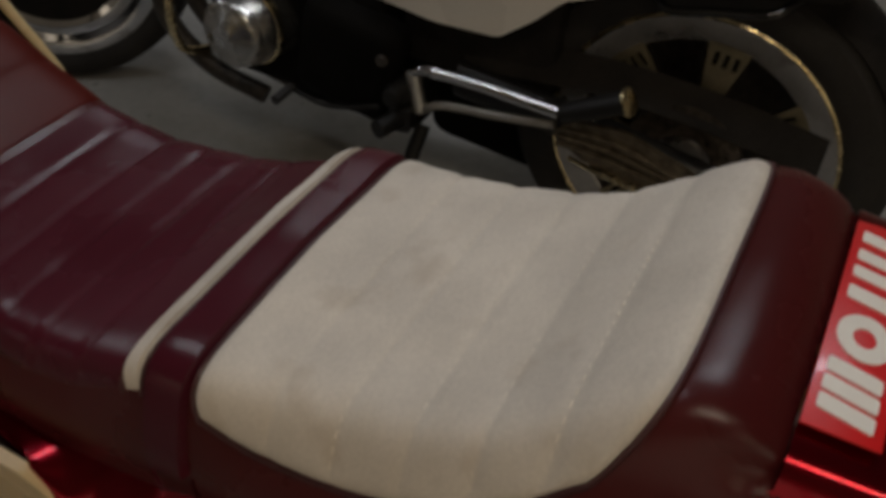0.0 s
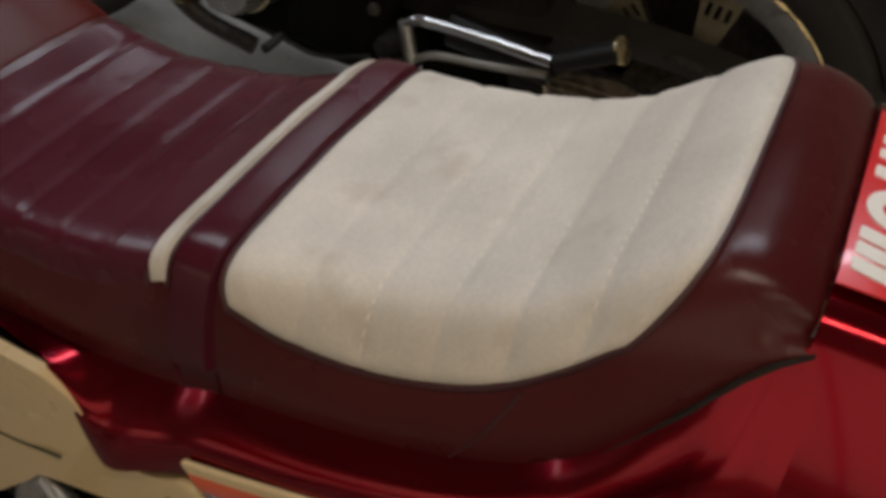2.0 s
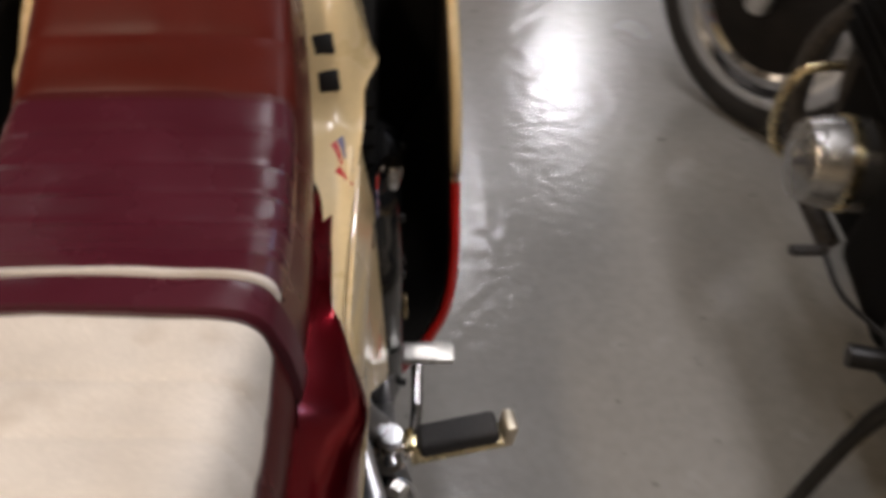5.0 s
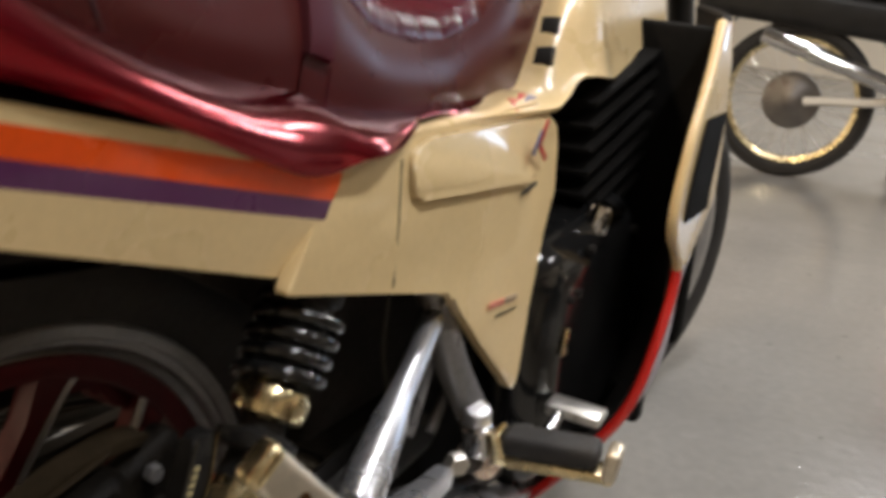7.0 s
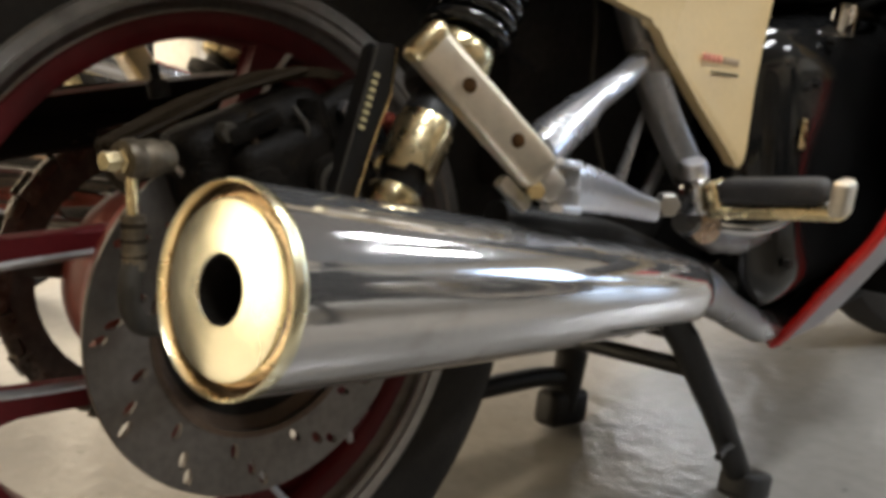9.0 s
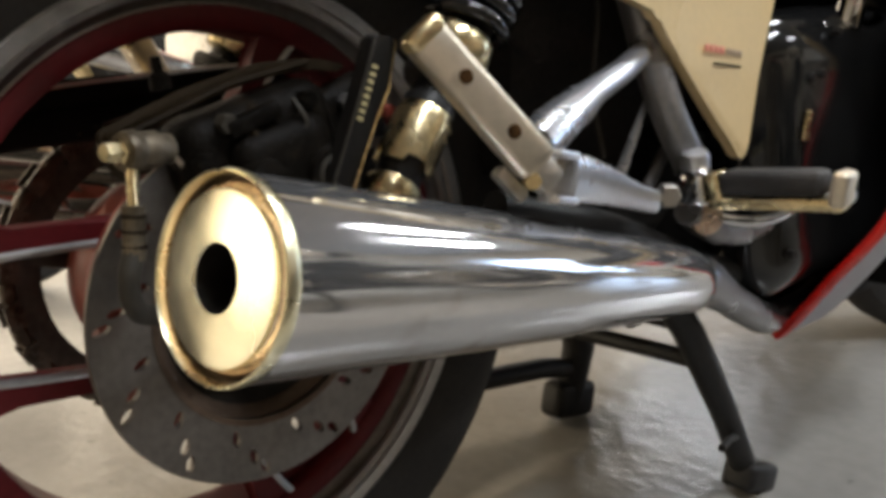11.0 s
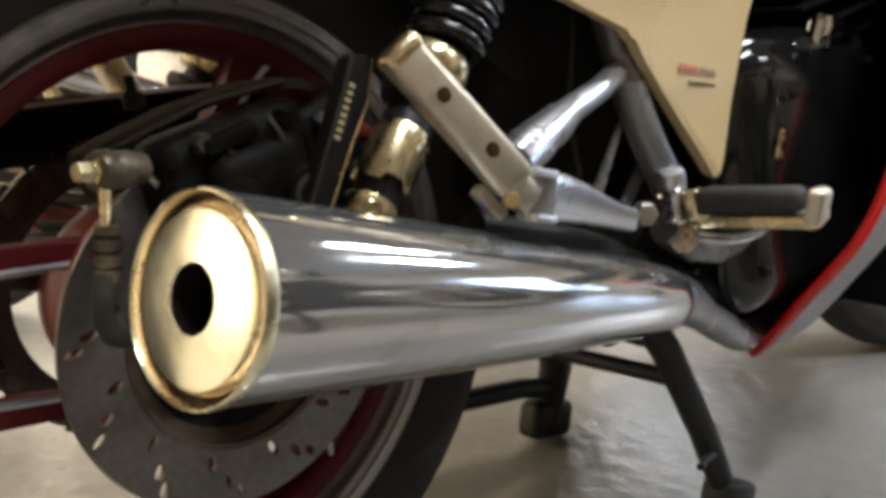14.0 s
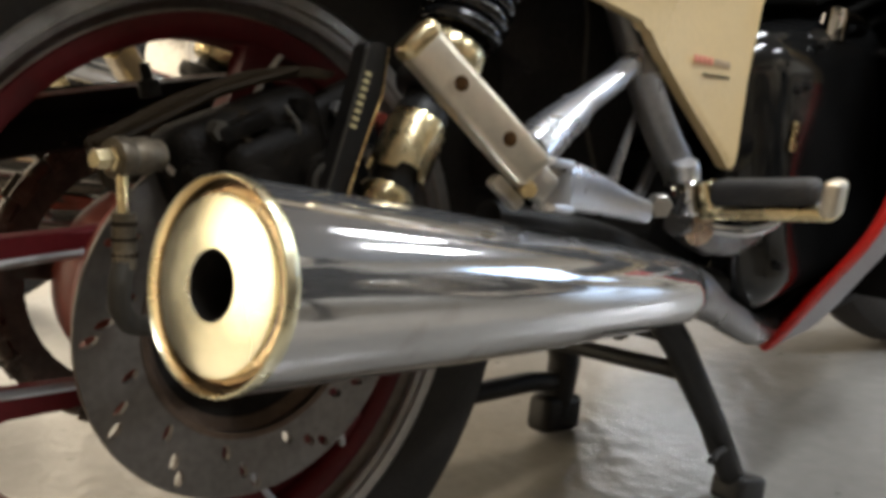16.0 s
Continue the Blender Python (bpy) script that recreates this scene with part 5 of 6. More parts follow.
def footrests(sgn):
    def s(p):
        return Vector((sgn * p[0], p[1], p[2]))
    hang = part("footrest_hanger", loft([(s((0.2385, 0.150, 0.435)), 0.0120, 0.0165), (s((0.2365, 0.156, 0.434)), 0.0130, 0.0175), (s((0.2310, 0.180, 0.429)), 0.0130, 0.0168), (s((0.2240, 0.212, 0.420)), 0.0122, 0.0150),
                                         (s((0.2170, 0.243, 0.411)), 0.0108, 0.0122), (s((0.2090, 0.275, 0.402)), 0.0098, 0.0104), (s((0.2030, 0.305, 0.394)), 0.0095, 0.0100)], (0, 0, 1)),
                BRIGHT_ALU, bike, "bright alloy footrest hanger with both footrests")
    for z in (0.0155, -0.0155):
        part("clevis_cheek", loft([(s((0.2465, 0.128, 0.439 + z)), 0.0085, 0.0028), (s((0.2440, 0.137, 0.437 + z)), 0.0110, 0.0032), (s((0.2385, 0.152, 0.434 + z)), 0.0125, 0.0034)], (0, 0, 1)), BRIGHT_ALU, hang)
    # folded pillion footrest
    a, b = s((0.207, 0.047, 0.536)), s((0.2475, 0.117, 0.446))
    m, ln = aim(a, b, (sgn * 0.9, -0.45, 0.25))
    peg = part("pillion_peg", box((ln, 0.029, 0.020), m, 0.006, None, 3), PEG_ALLOY, hang, "folded alloy pillion footrest")
    part("peg_tip", box((0.014, 0.030, 0.022), m @ pose(-ln / 2 + 0.006, 0, 0.001), 0.006, None, 3), GOLD, peg)
    for p in ((0.221, 0.071, 0.504), (0.237, 0.098, 0.469)):
        q = m.inverted() @ s(p)
        part("screw", lathe([(0, 0.0005), (0.0042, 0.0005), (0.005, 0.0), (0.005, -0.004)], m @ pose(q.x, 0, 0.0102), 14), RUSTY, peg, "rusty recessed screw")
    part("hinge_block", box((0.022, 0.022, 0.018), m @ pose(ln / 2 + 0.006, 0, -0.004), 0.005), ALU, hang)
    part("clevis", box((0.028, 0.010, 0.012), m @ pose(ln / 2 - 0.004, -sgn * 0.020, -0.008), 0.003), ALU, hang)
    bolt(axis_frame(s((0.246, 0.112, 0.437)), (sgn * 0.7, -0.6, 0.1)), 0.0065, 0.010, GOLD, hang, "pivot_nut", "brassy pivot nut")
    # rider's footrest
    h0, h1 = s((0.203, 0.379, 0.401)), s((0.325, 0.398, 0.412))
    m, ln = aim(h0, h1)
    low = part("rider_peg", box((ln - 0.012, 0.027, 0.011), m @ pose(0.006, 0, -0.0165), 0.003), GOLD, hang, "brass-coloured footrest with a black rubber")
    part("peg_rubber", box((ln - 0.036, 0.034, 0.022), m @ pose(0.004, 0, 0.001), 0.007, None, 3), RUBBER, low, "worn black rubber pad")
    part("peg_end", box((0.014, 0.030, 0.031), m @ pose(ln / 2 - 0.003, 0, -0.0045, 0, 12, 0), 0.005, None, 3), PEG_ALLOY, low)
    part("peg_root", box((0.013, 0.028, 0.030), m @ pose(-ln / 2 + 0.018, 0, -0.004, 0, -12, 0), 0.004), GOLD, low)
    part("hinge", box((0.028, 0.026, 0.034), m @ pose(-ln / 2 - 0.004, 0, -0.004), 0.007, None, 3), CHROME, hang)
    part("hinge_ear", lathe([(0, 0.010), (0.011, 0.009), (0.013, 0.004), (0.013, -0.02)], axis_frame(s((0.197, 0.378, 0.420)), (0.1 * sgn, -0.3, 1)), 20), BRIGHT_ALU, hang)
    bolt(axis_frame(s((0.200, 0.332, 0.396)), (sgn * 0.8, -0.6, 0)), 0.011, 0.012, ALU, hang, "hinge_bolt")
    part("bolt_boss", lathe([(0, 0.014), (0.014, 0.012), (0.017, 0.0), (0.017, -0.02)], axis_frame(s((0.20, 0.392, 0.368)), (sgn * 0.8, -0.6, 0)), 24), COPPER, hang, "tarnished round boss")
    part("lower_bracket", bar(smooth_path([s((0.194, 0.375, 0.376)), s((0.193, 0.42, 0.352)), s((0.190, 0.47, 0.338)), s((0.189, 0.52, 0.342)), s((0.186, 0.57, 0.362))]), [0.014] * 8 + [0.010] * 17, 12), FRAME_GREY, hang)
    part("under_rail", bar(smooth_path([s((0.175, 0.15, 0.405)), s((0.178, 0.28, 0.372)), s((0.170, 0.42, 0.318)), s((0.16, 0.52, 0.285))]), 0.013, 12), STAND, hang)


footrests(1)
footrests(-1)

# brake pedal on the right
ped = part("brake_pedal", bar(smooth_path([(0.205, 0.385, 0.372), (0.222, 0.43, 0.362), (0.226, 0.48, 0.362), (0.226, 0.515, 0.372)]), 0.0065, 10), CHROME, bike, "chrome brake pedal with a flat pad")
part("pedal_pad", box((0.062, 0.028, 0.012), pose(0.240, 0.530, 0.376, 8, 0, 0), 0.004), ALU, ped)

# ---- exhaust
M_REAR, M_FRONT = Vector((0.2515, -0.1208, 0.4150)), Vector((0.1967, 0.3735, 0.3117))
M_DIR = (M_FRONT - M_REAR).normalized()
M_LEN = (M_FRONT - M_REAR).length


def muffler(sgn):
    rear = Vector((sgn * M_REAR.x, M_REAR.y, M_REAR.z))
    d = Vector((sgn * M_DIR.x, M_DIR.y, M_DIR.z))
    m = axis_frame(rear, d)
    sleeve = 0.296
    body = part("muffler", lathe([(0.0540, 0.004), (0.0538, 0.02), (0.0528, 0.05), (0.0518, 0.076), (0.0507, 0.11), (0.0493, 0.152), (0.0478, 0.19), (0.0461, 0.229), (0.0446, 0.265), (0.0434, sleeve), (0.0410, sleeve + 0.0001)], m, 96), MUFFLER_CHROME, bike,
                "chrome megaphone muffler with a drilled end plate")
    part("front_cone", lathe([(0.0417, sleeve - 0.004), (0.0397, 0.345), (0.0370, 0.400), (0.0339, 0.457), (0.0317, 0.488), (0.0305, M_LEN - 0.002), (0.0295, M_LEN), (0.020, M_LEN + 0.001)], m, 72), MUFFLER_CHROME, body)
    part("end_lip", lathe([(0.0524, 0.004), (0.0525, -0.001), (0.0533, -0.0028), (0.0545, -0.0022), (0.0552, 0.001), (0.0549, 0.004), (0.0541, 0.006)], m, 96), GOLD_RIM, body, "brassy rolled end lip")
    part("recess", lathe([(0.0526, 0.002), (0.0520, 0.0085), (0.0500, 0.0080)], m, 96), DUSTY_ALLOY, body)
    part("taper_ring", lathe([(0.0510, 0.0080), (0.0497, 0.0060), (0.0478, 0.0030), (0.0456, 0.0004)], m, 96), COPPER, body, "heat-tinted steel ring")
    part("end_plate", lathe([(0.0458, 0.0008), (0.0450, -0.0012), (0.0430, -0.0016), (0.030, -0.0023), (0.0195, -0.0030), (0.0181, -0.0031), (0.0176, -0.0024)], m, 96), POLISHED, body,
         "polished end plate with a round hole")
    part("baffle_tube", lathe([(0.0177, -0.0022), (0.0172, 0.06), (0.0, 0.06)], m, 40), MATT_BLACK, body)
    f = M_FRONT
    pts = [Vector((sgn * p.x, p.y, p.z)) for p in (f - M_DIR * 0.01, f + M_DIR * 0.03, Vector((0.185, 0.455, 0.281)), Vector((0.174, 0.53, 0.245)), Vector((0.158, 0.61, 0.219)), Vector((0.11, 0.82, 0.20)), Vector((0.09, 0.98, 0.26)), Vector((0.08, 1.0, 0.5)))]
    part("header_pipe", bar(smooth_path(pts, 5), [0.0245] * 5 + [0.0235, 0.0225, 0.0215, 0.0205, 0.0195, 0.0185] + [0.0175] * 25, 20), FRAME_GREY, body, "dull grey header pipe")
    part("clamp", lathe([(0.0262, 0.0), (0.0272, 0.002), (0.0272, 0.010), (0.0262, 0.012)], axis_frame(Vector((sgn * f.x, f.y, f.z)) - d * 0.006, d), 40), CHROME, body)


muffler(1)
muffler(-1)


# ---- centre stand
def centre_stand():
    st = part("centre_stand", bar([(-0.13, 0.475, 0.235), (0.13, 0.475, 0.235)], 0.011, 12), STAND, bike, "worn black centre stand with two feet")
    for sgn in (1, -1):
        low = [(0.134, 0.48, 0.225), (0.139, 0.55, 0.12), (0.140, 0.606, 0.028)] if sgn > 0 else [(-0.137, 0.612, 0.165), (-0.140, 0.636, 0.105), (-0.140, 0.616, 0.030)]
        part("leg", bar([(sgn * 0.118, 0.425, 0.30)] + low, [0.017, 0.0165, 0.0155, 0.015] if sgn > 0 else [0.017, 0.021, 0.0225, 0.020], 12), STAND, st)
        part("foot", box((0.042, 0.062, 0.034), pose(sgn * 0.142, 0.615, 0.0185, -18, 0, 0), 0.008, None, 3) if sgn > 0 else box((0.040, 0.080, 0.052), pose(-0.142, 0.618, 0.032, -10, 0, 0), 0.012, None, 3), STAND, st)
        part("foot_arm", bar([(sgn * 0.138, 0.60, 0.075), (sgn * 0.16, 0.53, 0.095), (sgn * 0.17, 0.50, 0.098)] if sgn > 0 else [(-0.14, 0.610, 0.078), (-0.14, 0.56, 0.090), (-0.14, 0.40, 0.108)],
                             0.014 if sgn < 0 else 0.004, 10), STAND, st)
    part("brace", bar([(-0.13, 0.515, 0.172), (0.132, 0.51, 0.184)], 0.010, 12), STAND, st)
    part("spring_hook", lathe([(0.007, -0.004), (0.014, -0.004), (0.014, 0.004), (0.007, 0.004)], axis_frame((0.06, 0.48, 0.226), (0, 1, 0)), 20), STAND, st)


centre_stand()


# ---- front wheel and fork of the first motorcycle, mostly behind the fairing
def simple_wheel(parent, m, radius, width, rim_r, rim_mat, hub_r, hub_mat, spoke_mat, spokes=5, disc_mat=None, label="front wheel"):
    w = part("front_wheel", lathe([(0, width * 0.5), (hub_r * 0.5, width * 0.5), (hub_r, width * 0.35), (hub_r, -width * 0.35), (hub_r * 0.5, -width * 0.5), (0, -width * 0.5)], m, 40), hub_mat, parent, label)
    k = radius - rim_r
    part("tyre", lathe([(rim_r - 0.002, width * 0.40), (rim_r + k * 0.2, width * 0.47), (rim_r + k * 0.5, width * 0.5), (rim_r + k * 0.8, width * 0.42), (radius - 0.004, width * 0.22), (radius, 0),
                        (radius - 0.004, -width * 0.22), (rim_r + k * 0.8, -width * 0.42), (rim_r + k * 0.5, -width * 0.5), (rim_r + k * 0.2, -width * 0.47), (rim_r - 0.002, -width * 0.40)], m, 80), TYRE, w, "black rubber tyre")
    part("rim", lathe([(rim_r - 0.030, width * 0.30), (rim_r - 0.014, width * 0.36), (rim_r - 0.002, width * 0.41), (rim_r + 0.003, width * 0.40), (rim_r - 0.008, width * 0.2), (rim_r - 0.008, -width * 0.2),
                       (rim_r + 0.003, -width * 0.40), (rim_r - 0.002, -width * 0.41), (rim_r - 0.030, -width * 0.30), (rim_r - 0.030, width * 0.30)], m, 80), rim_mat, w)
    for q in range(spokes):
        a = 2 * math.pi * q / spokes + 0.5
        ln = rim_r - 0.02 - hub_r
        part("spoke", box((ln, 0.032, 0.026), m @ Matrix.Rotation(a, 4, "Z") @ pose(hub_r + ln / 2, 0, 0), 0.006), spoke_mat, w)
    return w


simple_wheel(bike, axis_frame((0.03, 1.42, 0.31), (0.97, -0.24, 0)), 0.31, 0.10, 0.235, RIM_SILVER, 0.10, MATT_BLACK, MATT_BLACK)
for sgn in (1, -1):
    part("fork_leg", bar([(sgn * 0.09 + 0.03, 1.41, 0.33), (sgn * 0.09, 1.20, 0.84)], [0.026, 0.020], 16), BLACK, bike)
part("steering_yoke", box((0.24, 0.06, 0.03), pose(0, 1.20, 0.82, 22, 0, 0), 0.008), BLACK, bike)
part("front_frame", bar(smooth_path([(0, 0.62, 0.74), (0, 0.9, 0.79), (0, 1.17, 0.80)]), 0.024, 14), FRAME_GREY, bike)

# ---------------------------------------------------------------- the white motorcycle
white = thing("motorcycle", (1.06, 0, 0), "white motorcycle with red and navy stripes on its side stand", "motorcycle", "parked motorcycles")


def wpart(name, bm, mat, label="", parent=None, smooth=True):
    return part(name, bm, mat, parent or white, label, smooth)


def white_bike():
    X = -1.06   # shift to the bike's own origin
    # rear wheel
    rm = axis_frame((-0.03, 0.09, 0.328), (-1, 0, 0))
    w = wpart("rear_wheel", lathe([(0, 0.07), (0.03, 0.07), (0.05, 0.05), (0.07, 0.04), (0.07, -0.04), (0, -0.05)], rm, 40), RIM_SILVER, "silver and gold plate-spoked rear wheel")
    wpart("tyre", lathe([(0.243, 0.044), (0.255, 0.051), (0.282, 0.057), (0.306, 0.052), (0.321, 0.034), (0.328, 0.0), (0.321, -0.034), (0.306, -0.052), (0.282, -0.057), (0.255, -0.051), (0.243, -0.044)], rm, 100), TYRE, "black rubber tyre", w)
    wpart("rim", lathe([(0.196, 0.034), (0.202, 0.038), (0.231, 0.042), (0.240, 0.047), (0.245, 0.047), (0.242, 0.040), (0.231, 0.0), (0.242, -0.040), (0.196, -0.034), (0.196, 0.034)], rm, 100), RIM_SILVER, "silver rim", w)
    wpart("rim_edge", lathe([(0.240, 0.0472), (0.2435, 0.0492), (0.247, 0.0465)], rm, 100), GOLD, "gold rim edge", w)
    for k in range(7):
        th = radians(97 + 360 * k / 7)
        v = rm.to_3x3().inverted() @ Vector((0, math.cos(th), math.sin(th)))
        a = math.atan2(v.y, v.x)
        out = rounded([(0.07, -0.012), (0.14, -0.024), (0.204, -0.036), (0.204, 0.036), (0.14, 0.024), (0.07, 0.012)], 0.006)
        slots = [[(0.160 + 0.026 * b, -0.022 + 0.0165 * j + 0.009 * c) for b, c in ((0, 0), (1, 0), (1, 1), (0, 1))] for j in range(3)]
        sp = wpart("spoke_plate", plate(out, 0.006, rm @ Matrix.Rotation(a, 4, "Z") @ pose(0, 0, 0.032), 0, None, slots), PALE_GOLD, "pressed alloy spoke plate with slots", w, False)
        wpart("backing", plate(rounded([(0.07, -0.010), (0.20, -0.032), (0.20, 0.032), (0.07, 0.010)], 0.006), 0.004, rm @ Matrix.Rotation(a, 4, "Z") @ pose(0, 0, 0.012), 0), MATT_BLACK, "", sp)
    # disc added on the far side to darken the view through the wheel
    wpart("brake_disc", lathe([(0.05, -0.062), (0.185, -0.062), (0.185, -0.056), (0.05, -0.056)], rm, 60), SPROCKET, "", w)
    wpart("sprocket", lathe([(0.05, 0.075), (0.098, 0.077), (0.103, 0.079), (0.103, 0.085), (0.05, 0.086)], rm, 60), CHAIN, "", w)
    # front wheel, turned to the left
    fm = axis_frame((1.0 + X, 1.55, 0.315), (-math.cos(radians(35)), -math.sin(radians(35)), 0))
    f = wpart("front_wheel", lathe([(0, 0.06), (0.05, 0.06), (0.14, 0.045), (0.165, 0.03), (0.165, -0.03), (0, -0.05)], fm, 48), MATT_BLACK, "black-centred chrome front wheel")
    wpart("tyre", lathe([(0.243, 0.036), (0.258, 0.044), (0.28, 0.047), (0.303, 0.034), (0.315, 0.0), (0.303, -0.034), (0.28, -0.047), (0.258, -0.044), (0.243, -0.036)], fm, 90), TYRE, "black rubber tyre", f)
    wpart("rim", lathe([(0.160, 0.030), (0.175, 0.040), (0.188, 0.036), (0.200, 0.030), (0.214, 0.034), (0.236, 0.041), (0.245, 0.040), (0.236, 0.0), (0.245, -0.040), (0.20, -0.03), (0.160, -0.02)], fm, 90), CHROME, "chrome wheel ring", f)
    for sgn in (1, -1):
        e = fm @ Vector((0, 0, 0.085 * sgn))
        wpart("fork_leg", bar([e, e + Vector((0.03, -0.26, 0.56))], [0.025, 0.019], 16), ALU)
    wpart("headstock", box((0.2, 0.08, 0.12), pose(0, 1.30, 0.86, 24, 0, 0), 0.02), BLACK)
    # side covers and tail
    out = rounded([(0.66, 0.488), (0.632, 0.615), (0.618, 0.70), (0.54, 0.735), (0.46, 0.690), (0.33, 0.674), (0.25, 0.680), (0.25, 0.600), (0.315, 0.573), (0.36, 0.528), (0.42, 0.480), (0.54, 0.474)], 0.012)
    rear = rounded([(0.247, 0.601), (0.247, 0.680), (0.08, 0.714), (-0.12, 0.760), (-0.34, 0.80), (-0.38, 0.76), (-0.12, 0.705), (0.07, 0.660)], 0.01)
    for sgn, x in ((-1, 0.912 + X - 0.01), (1, 0.150)):
        c = wpart("side_cover", plate(out, 0.014, at_x(x), 0.005), WHITE_PAINT, "white side cover with striped decals")
        t = wpart("tail_panel", plate(rear, 0.014, at_x(x), 0.005), WHITE_PAINT, "white tail panel with red and navy stripes")
        fx = x - 0.0012 if sgn < 0 else x + 0.0142
        for lo, hi, mat, y0, y1, par in ((0.0, 0.010, RED_STRIPE, 0.565, 0.252, c), (-0.008, 0.0, NAVY_STRIPE, 0.345, 0.252, c), (-0.002, 0.011, RED_STRIPE, 0.245, -0.33, t), (-0.011, -0.002, NAVY_STRIPE, 0.245, -0.33, t)):
            def line(y):
                return 0.527 + (0.565 - y) * 0.385 if y > 0.33 else 0.6175 + (0.33 - y) * 0.29
            thin = 0.5 if mat is RED_STRIPE and par is c else 1.0
            bm = sheet(lambda u, s, y0=y0, y1=y1, lo=lo, hi=hi, fx=fx, thin=thin: (fx, y0 + (y1 - y0) * u, line(y0 + (y1 - y0) * u) + lo + (hi - lo) * s * (thin + (1 - thin) * u)), 30, 2, 0.001)
            wpart("stripe", bm, mat, "", par)
        wpart("stripe", bar([(fx, 0.600, 0.545), (fx, 0.625, 0.60), (fx, 0.612, 0.69)], 0.003, 6, 0.4), RED_STRIPE, "", c)
        # unreadable maker's marks as bars
        for k, (w, h) in enumerate(((0.021, 0.017),) * 7 + ((0.006, 0.016),) * 2):
            y = 0.548 - 0.0232 * k if k < 7 else 0.548 - 0.0232 * 7 + 0.004 - 0.0105 * (k - 7)
            z = 0.550 + (0.548 - y) * 0.40
            wpart("dark_mark", box((0.0012, w, h), pose(fx, y, z, -21, 0, 0), 0.0003), BADGE, "", c)
            if k < 7:
                wpart("pale_mark", box((0.0012, w * 0.55, h * 0.30), pose(fx + sgn * 0.0008, y, z, -21, 0, 0), 0.0003), GOLD_TEXT, "", c)
        wpart("grommet", lathe([(0, -0.002), (0.008, -0.002), (0.010, 0.0), (0.010, 0.004), (0, 0.004)], axis_frame((fx, 0.307, 0.640), (sgn, 0, 0)), 20), BLACK, "", c)
        wpart("side_joint", box((0.002, 0.003, 0.078), pose(fx, 0.2485, 0.640), 0), BLACK, "", c)
    wpart("seat", box((0.25, 0.66, 0.09), pose(0, 0.24, 0.745, -5, 0, 0), 0.035, None, 4), MATT_BLACK, "black dual seat")
    wpart("underseat", box((0.24, 0.60, 0.10), pose(0, 0.22, 0.66, -8, 0, 0), 0.02), MATT_BLACK)
    wpart("rear_mudguard", sheet(lambda u, s: Vector((0.075 * (2 * s - 1), 0.088 + (0.36 - 0.03 * (2 * s - 1) ** 2) * math.cos(radians(15 + 140 * u)), 0.315 + (0.36 - 0.03 * (2 * s - 1) ** 2) * math.sin(radians(15 + 140 * u)))), 30, 10, 0.004), MATT_BLACK)
    wpart("fuel_tank", box((0.27, 0.42, 0.22), pose(0, 0.86, 0.84, 8, 0, 0), 0.07, None, 5), WHITE_PAINT, "white fuel tank")
    wpart("grab_rail", bar(smooth_path([(-0.10, 0.195, 0.610), (-0.132, 0.165, 0.593), (-0.136, 0.09, 0.610), (-0.134, 0.015, 0.627), (-0.10, -0.015, 0.645)]), 0.0075, 12), GLOSS_BLACK)
    # engine
    eng = wpart("engine", box((0.30, 0.40, 0.26), pose(0, 0.84, 0.36), 0.03, None, 3), ENGINE_BLACK, "black engine with a chrome generator cover")
    for k in range(7):
        wpart("cylinder_fin", box((0.34, 0.24, 0.008), pose(0, 0.95, 0.50 + 0.026 * k, 12, 0, 0), 0.003), ENGINE_BLACK, "", eng)
    wpart("cylinder_block", box((0.28, 0.19, 0.22), pose(0, 0.95, 0.57, 12, 0, 0), 0.02), ENGINE_BLACK, "", eng)
    gm = axis_frame((0.838 + X, 0.905, 0.378), (-1, 0.10, 0.06))
    wpart("generator_cover", lathe([(0, 0.046), (0.022, 0.045), (0.025, 0.042), (0.052, 0.032), (0.0600, 0.028), (0.0645, 0.021), (0.0660, 0.010), (0.0675, 0.004), (0.0685, 0.002), (0.0695, -0.012), (0.0705, -0.014), (0.072, -0.04), (0.075, -0.09)], gm, 48), DULL_CHROME, "polished generator cover", eng)
    wpart("cover_ring", lathe([(0.0710, -0.026), (0.0750, -0.028), (0.0760, -0.040), (0.0725, -0.042)], gm, 48), GOLD, "", eng)
    wpart("header_pipe", bar(smooth_path([(-0.12, 1.06, 0.58), (-0.16, 1.13, 0.46), (-0.175, 1.12, 0.33), (-0.16, 1.04, 0.235), (-0.14, 0.92, 0.19)]), 0.019, 16), SPROCKET, "dark stained header pipe", eng)
    wpart("header_pipe", bar(smooth_path([(-0.04, 1.07, 0.58), (-0.06, 1.16, 0.46), (-0.07, 1.15, 0.33), (-0.06, 1.05, 0.22), (-0.05, 0.92, 0.18)]), 0.019, 16), SPROCKET, "", eng)
    wpart("crash_loop", bar(smooth_path([(-0.15, 1.05, 0.455), (-0.212, 1.055, 0.44), (-0.235, 1.055, 0.37), (-0.218, 1.05, 0.295), (-0.15, 1.04, 0.265)]), 0.0085, 10), GOLD, "thin brassy loop", eng)
    wpart("sprocket_cover", box((0.08, 0.20, 0.20), pose(-0.160, 0.70, 0.36, 10, 0, 0), 0.03, None, 3), ENGINE_BLACK, "", eng)
    wpart("gear_lever", bar(smooth_path([(-0.20, 0.62, 0.30), (-0.215, 0.72, 0.275), (-0.22, 0.80, 0.29)]), 0.0045, 8), STAND, "", eng)
    wpart("lever_rubber", bar([(-0.215, 0.80, 0.29), (-0.27, 0.80, 0.29)], 0.009, 10), RUBBER, "", eng)
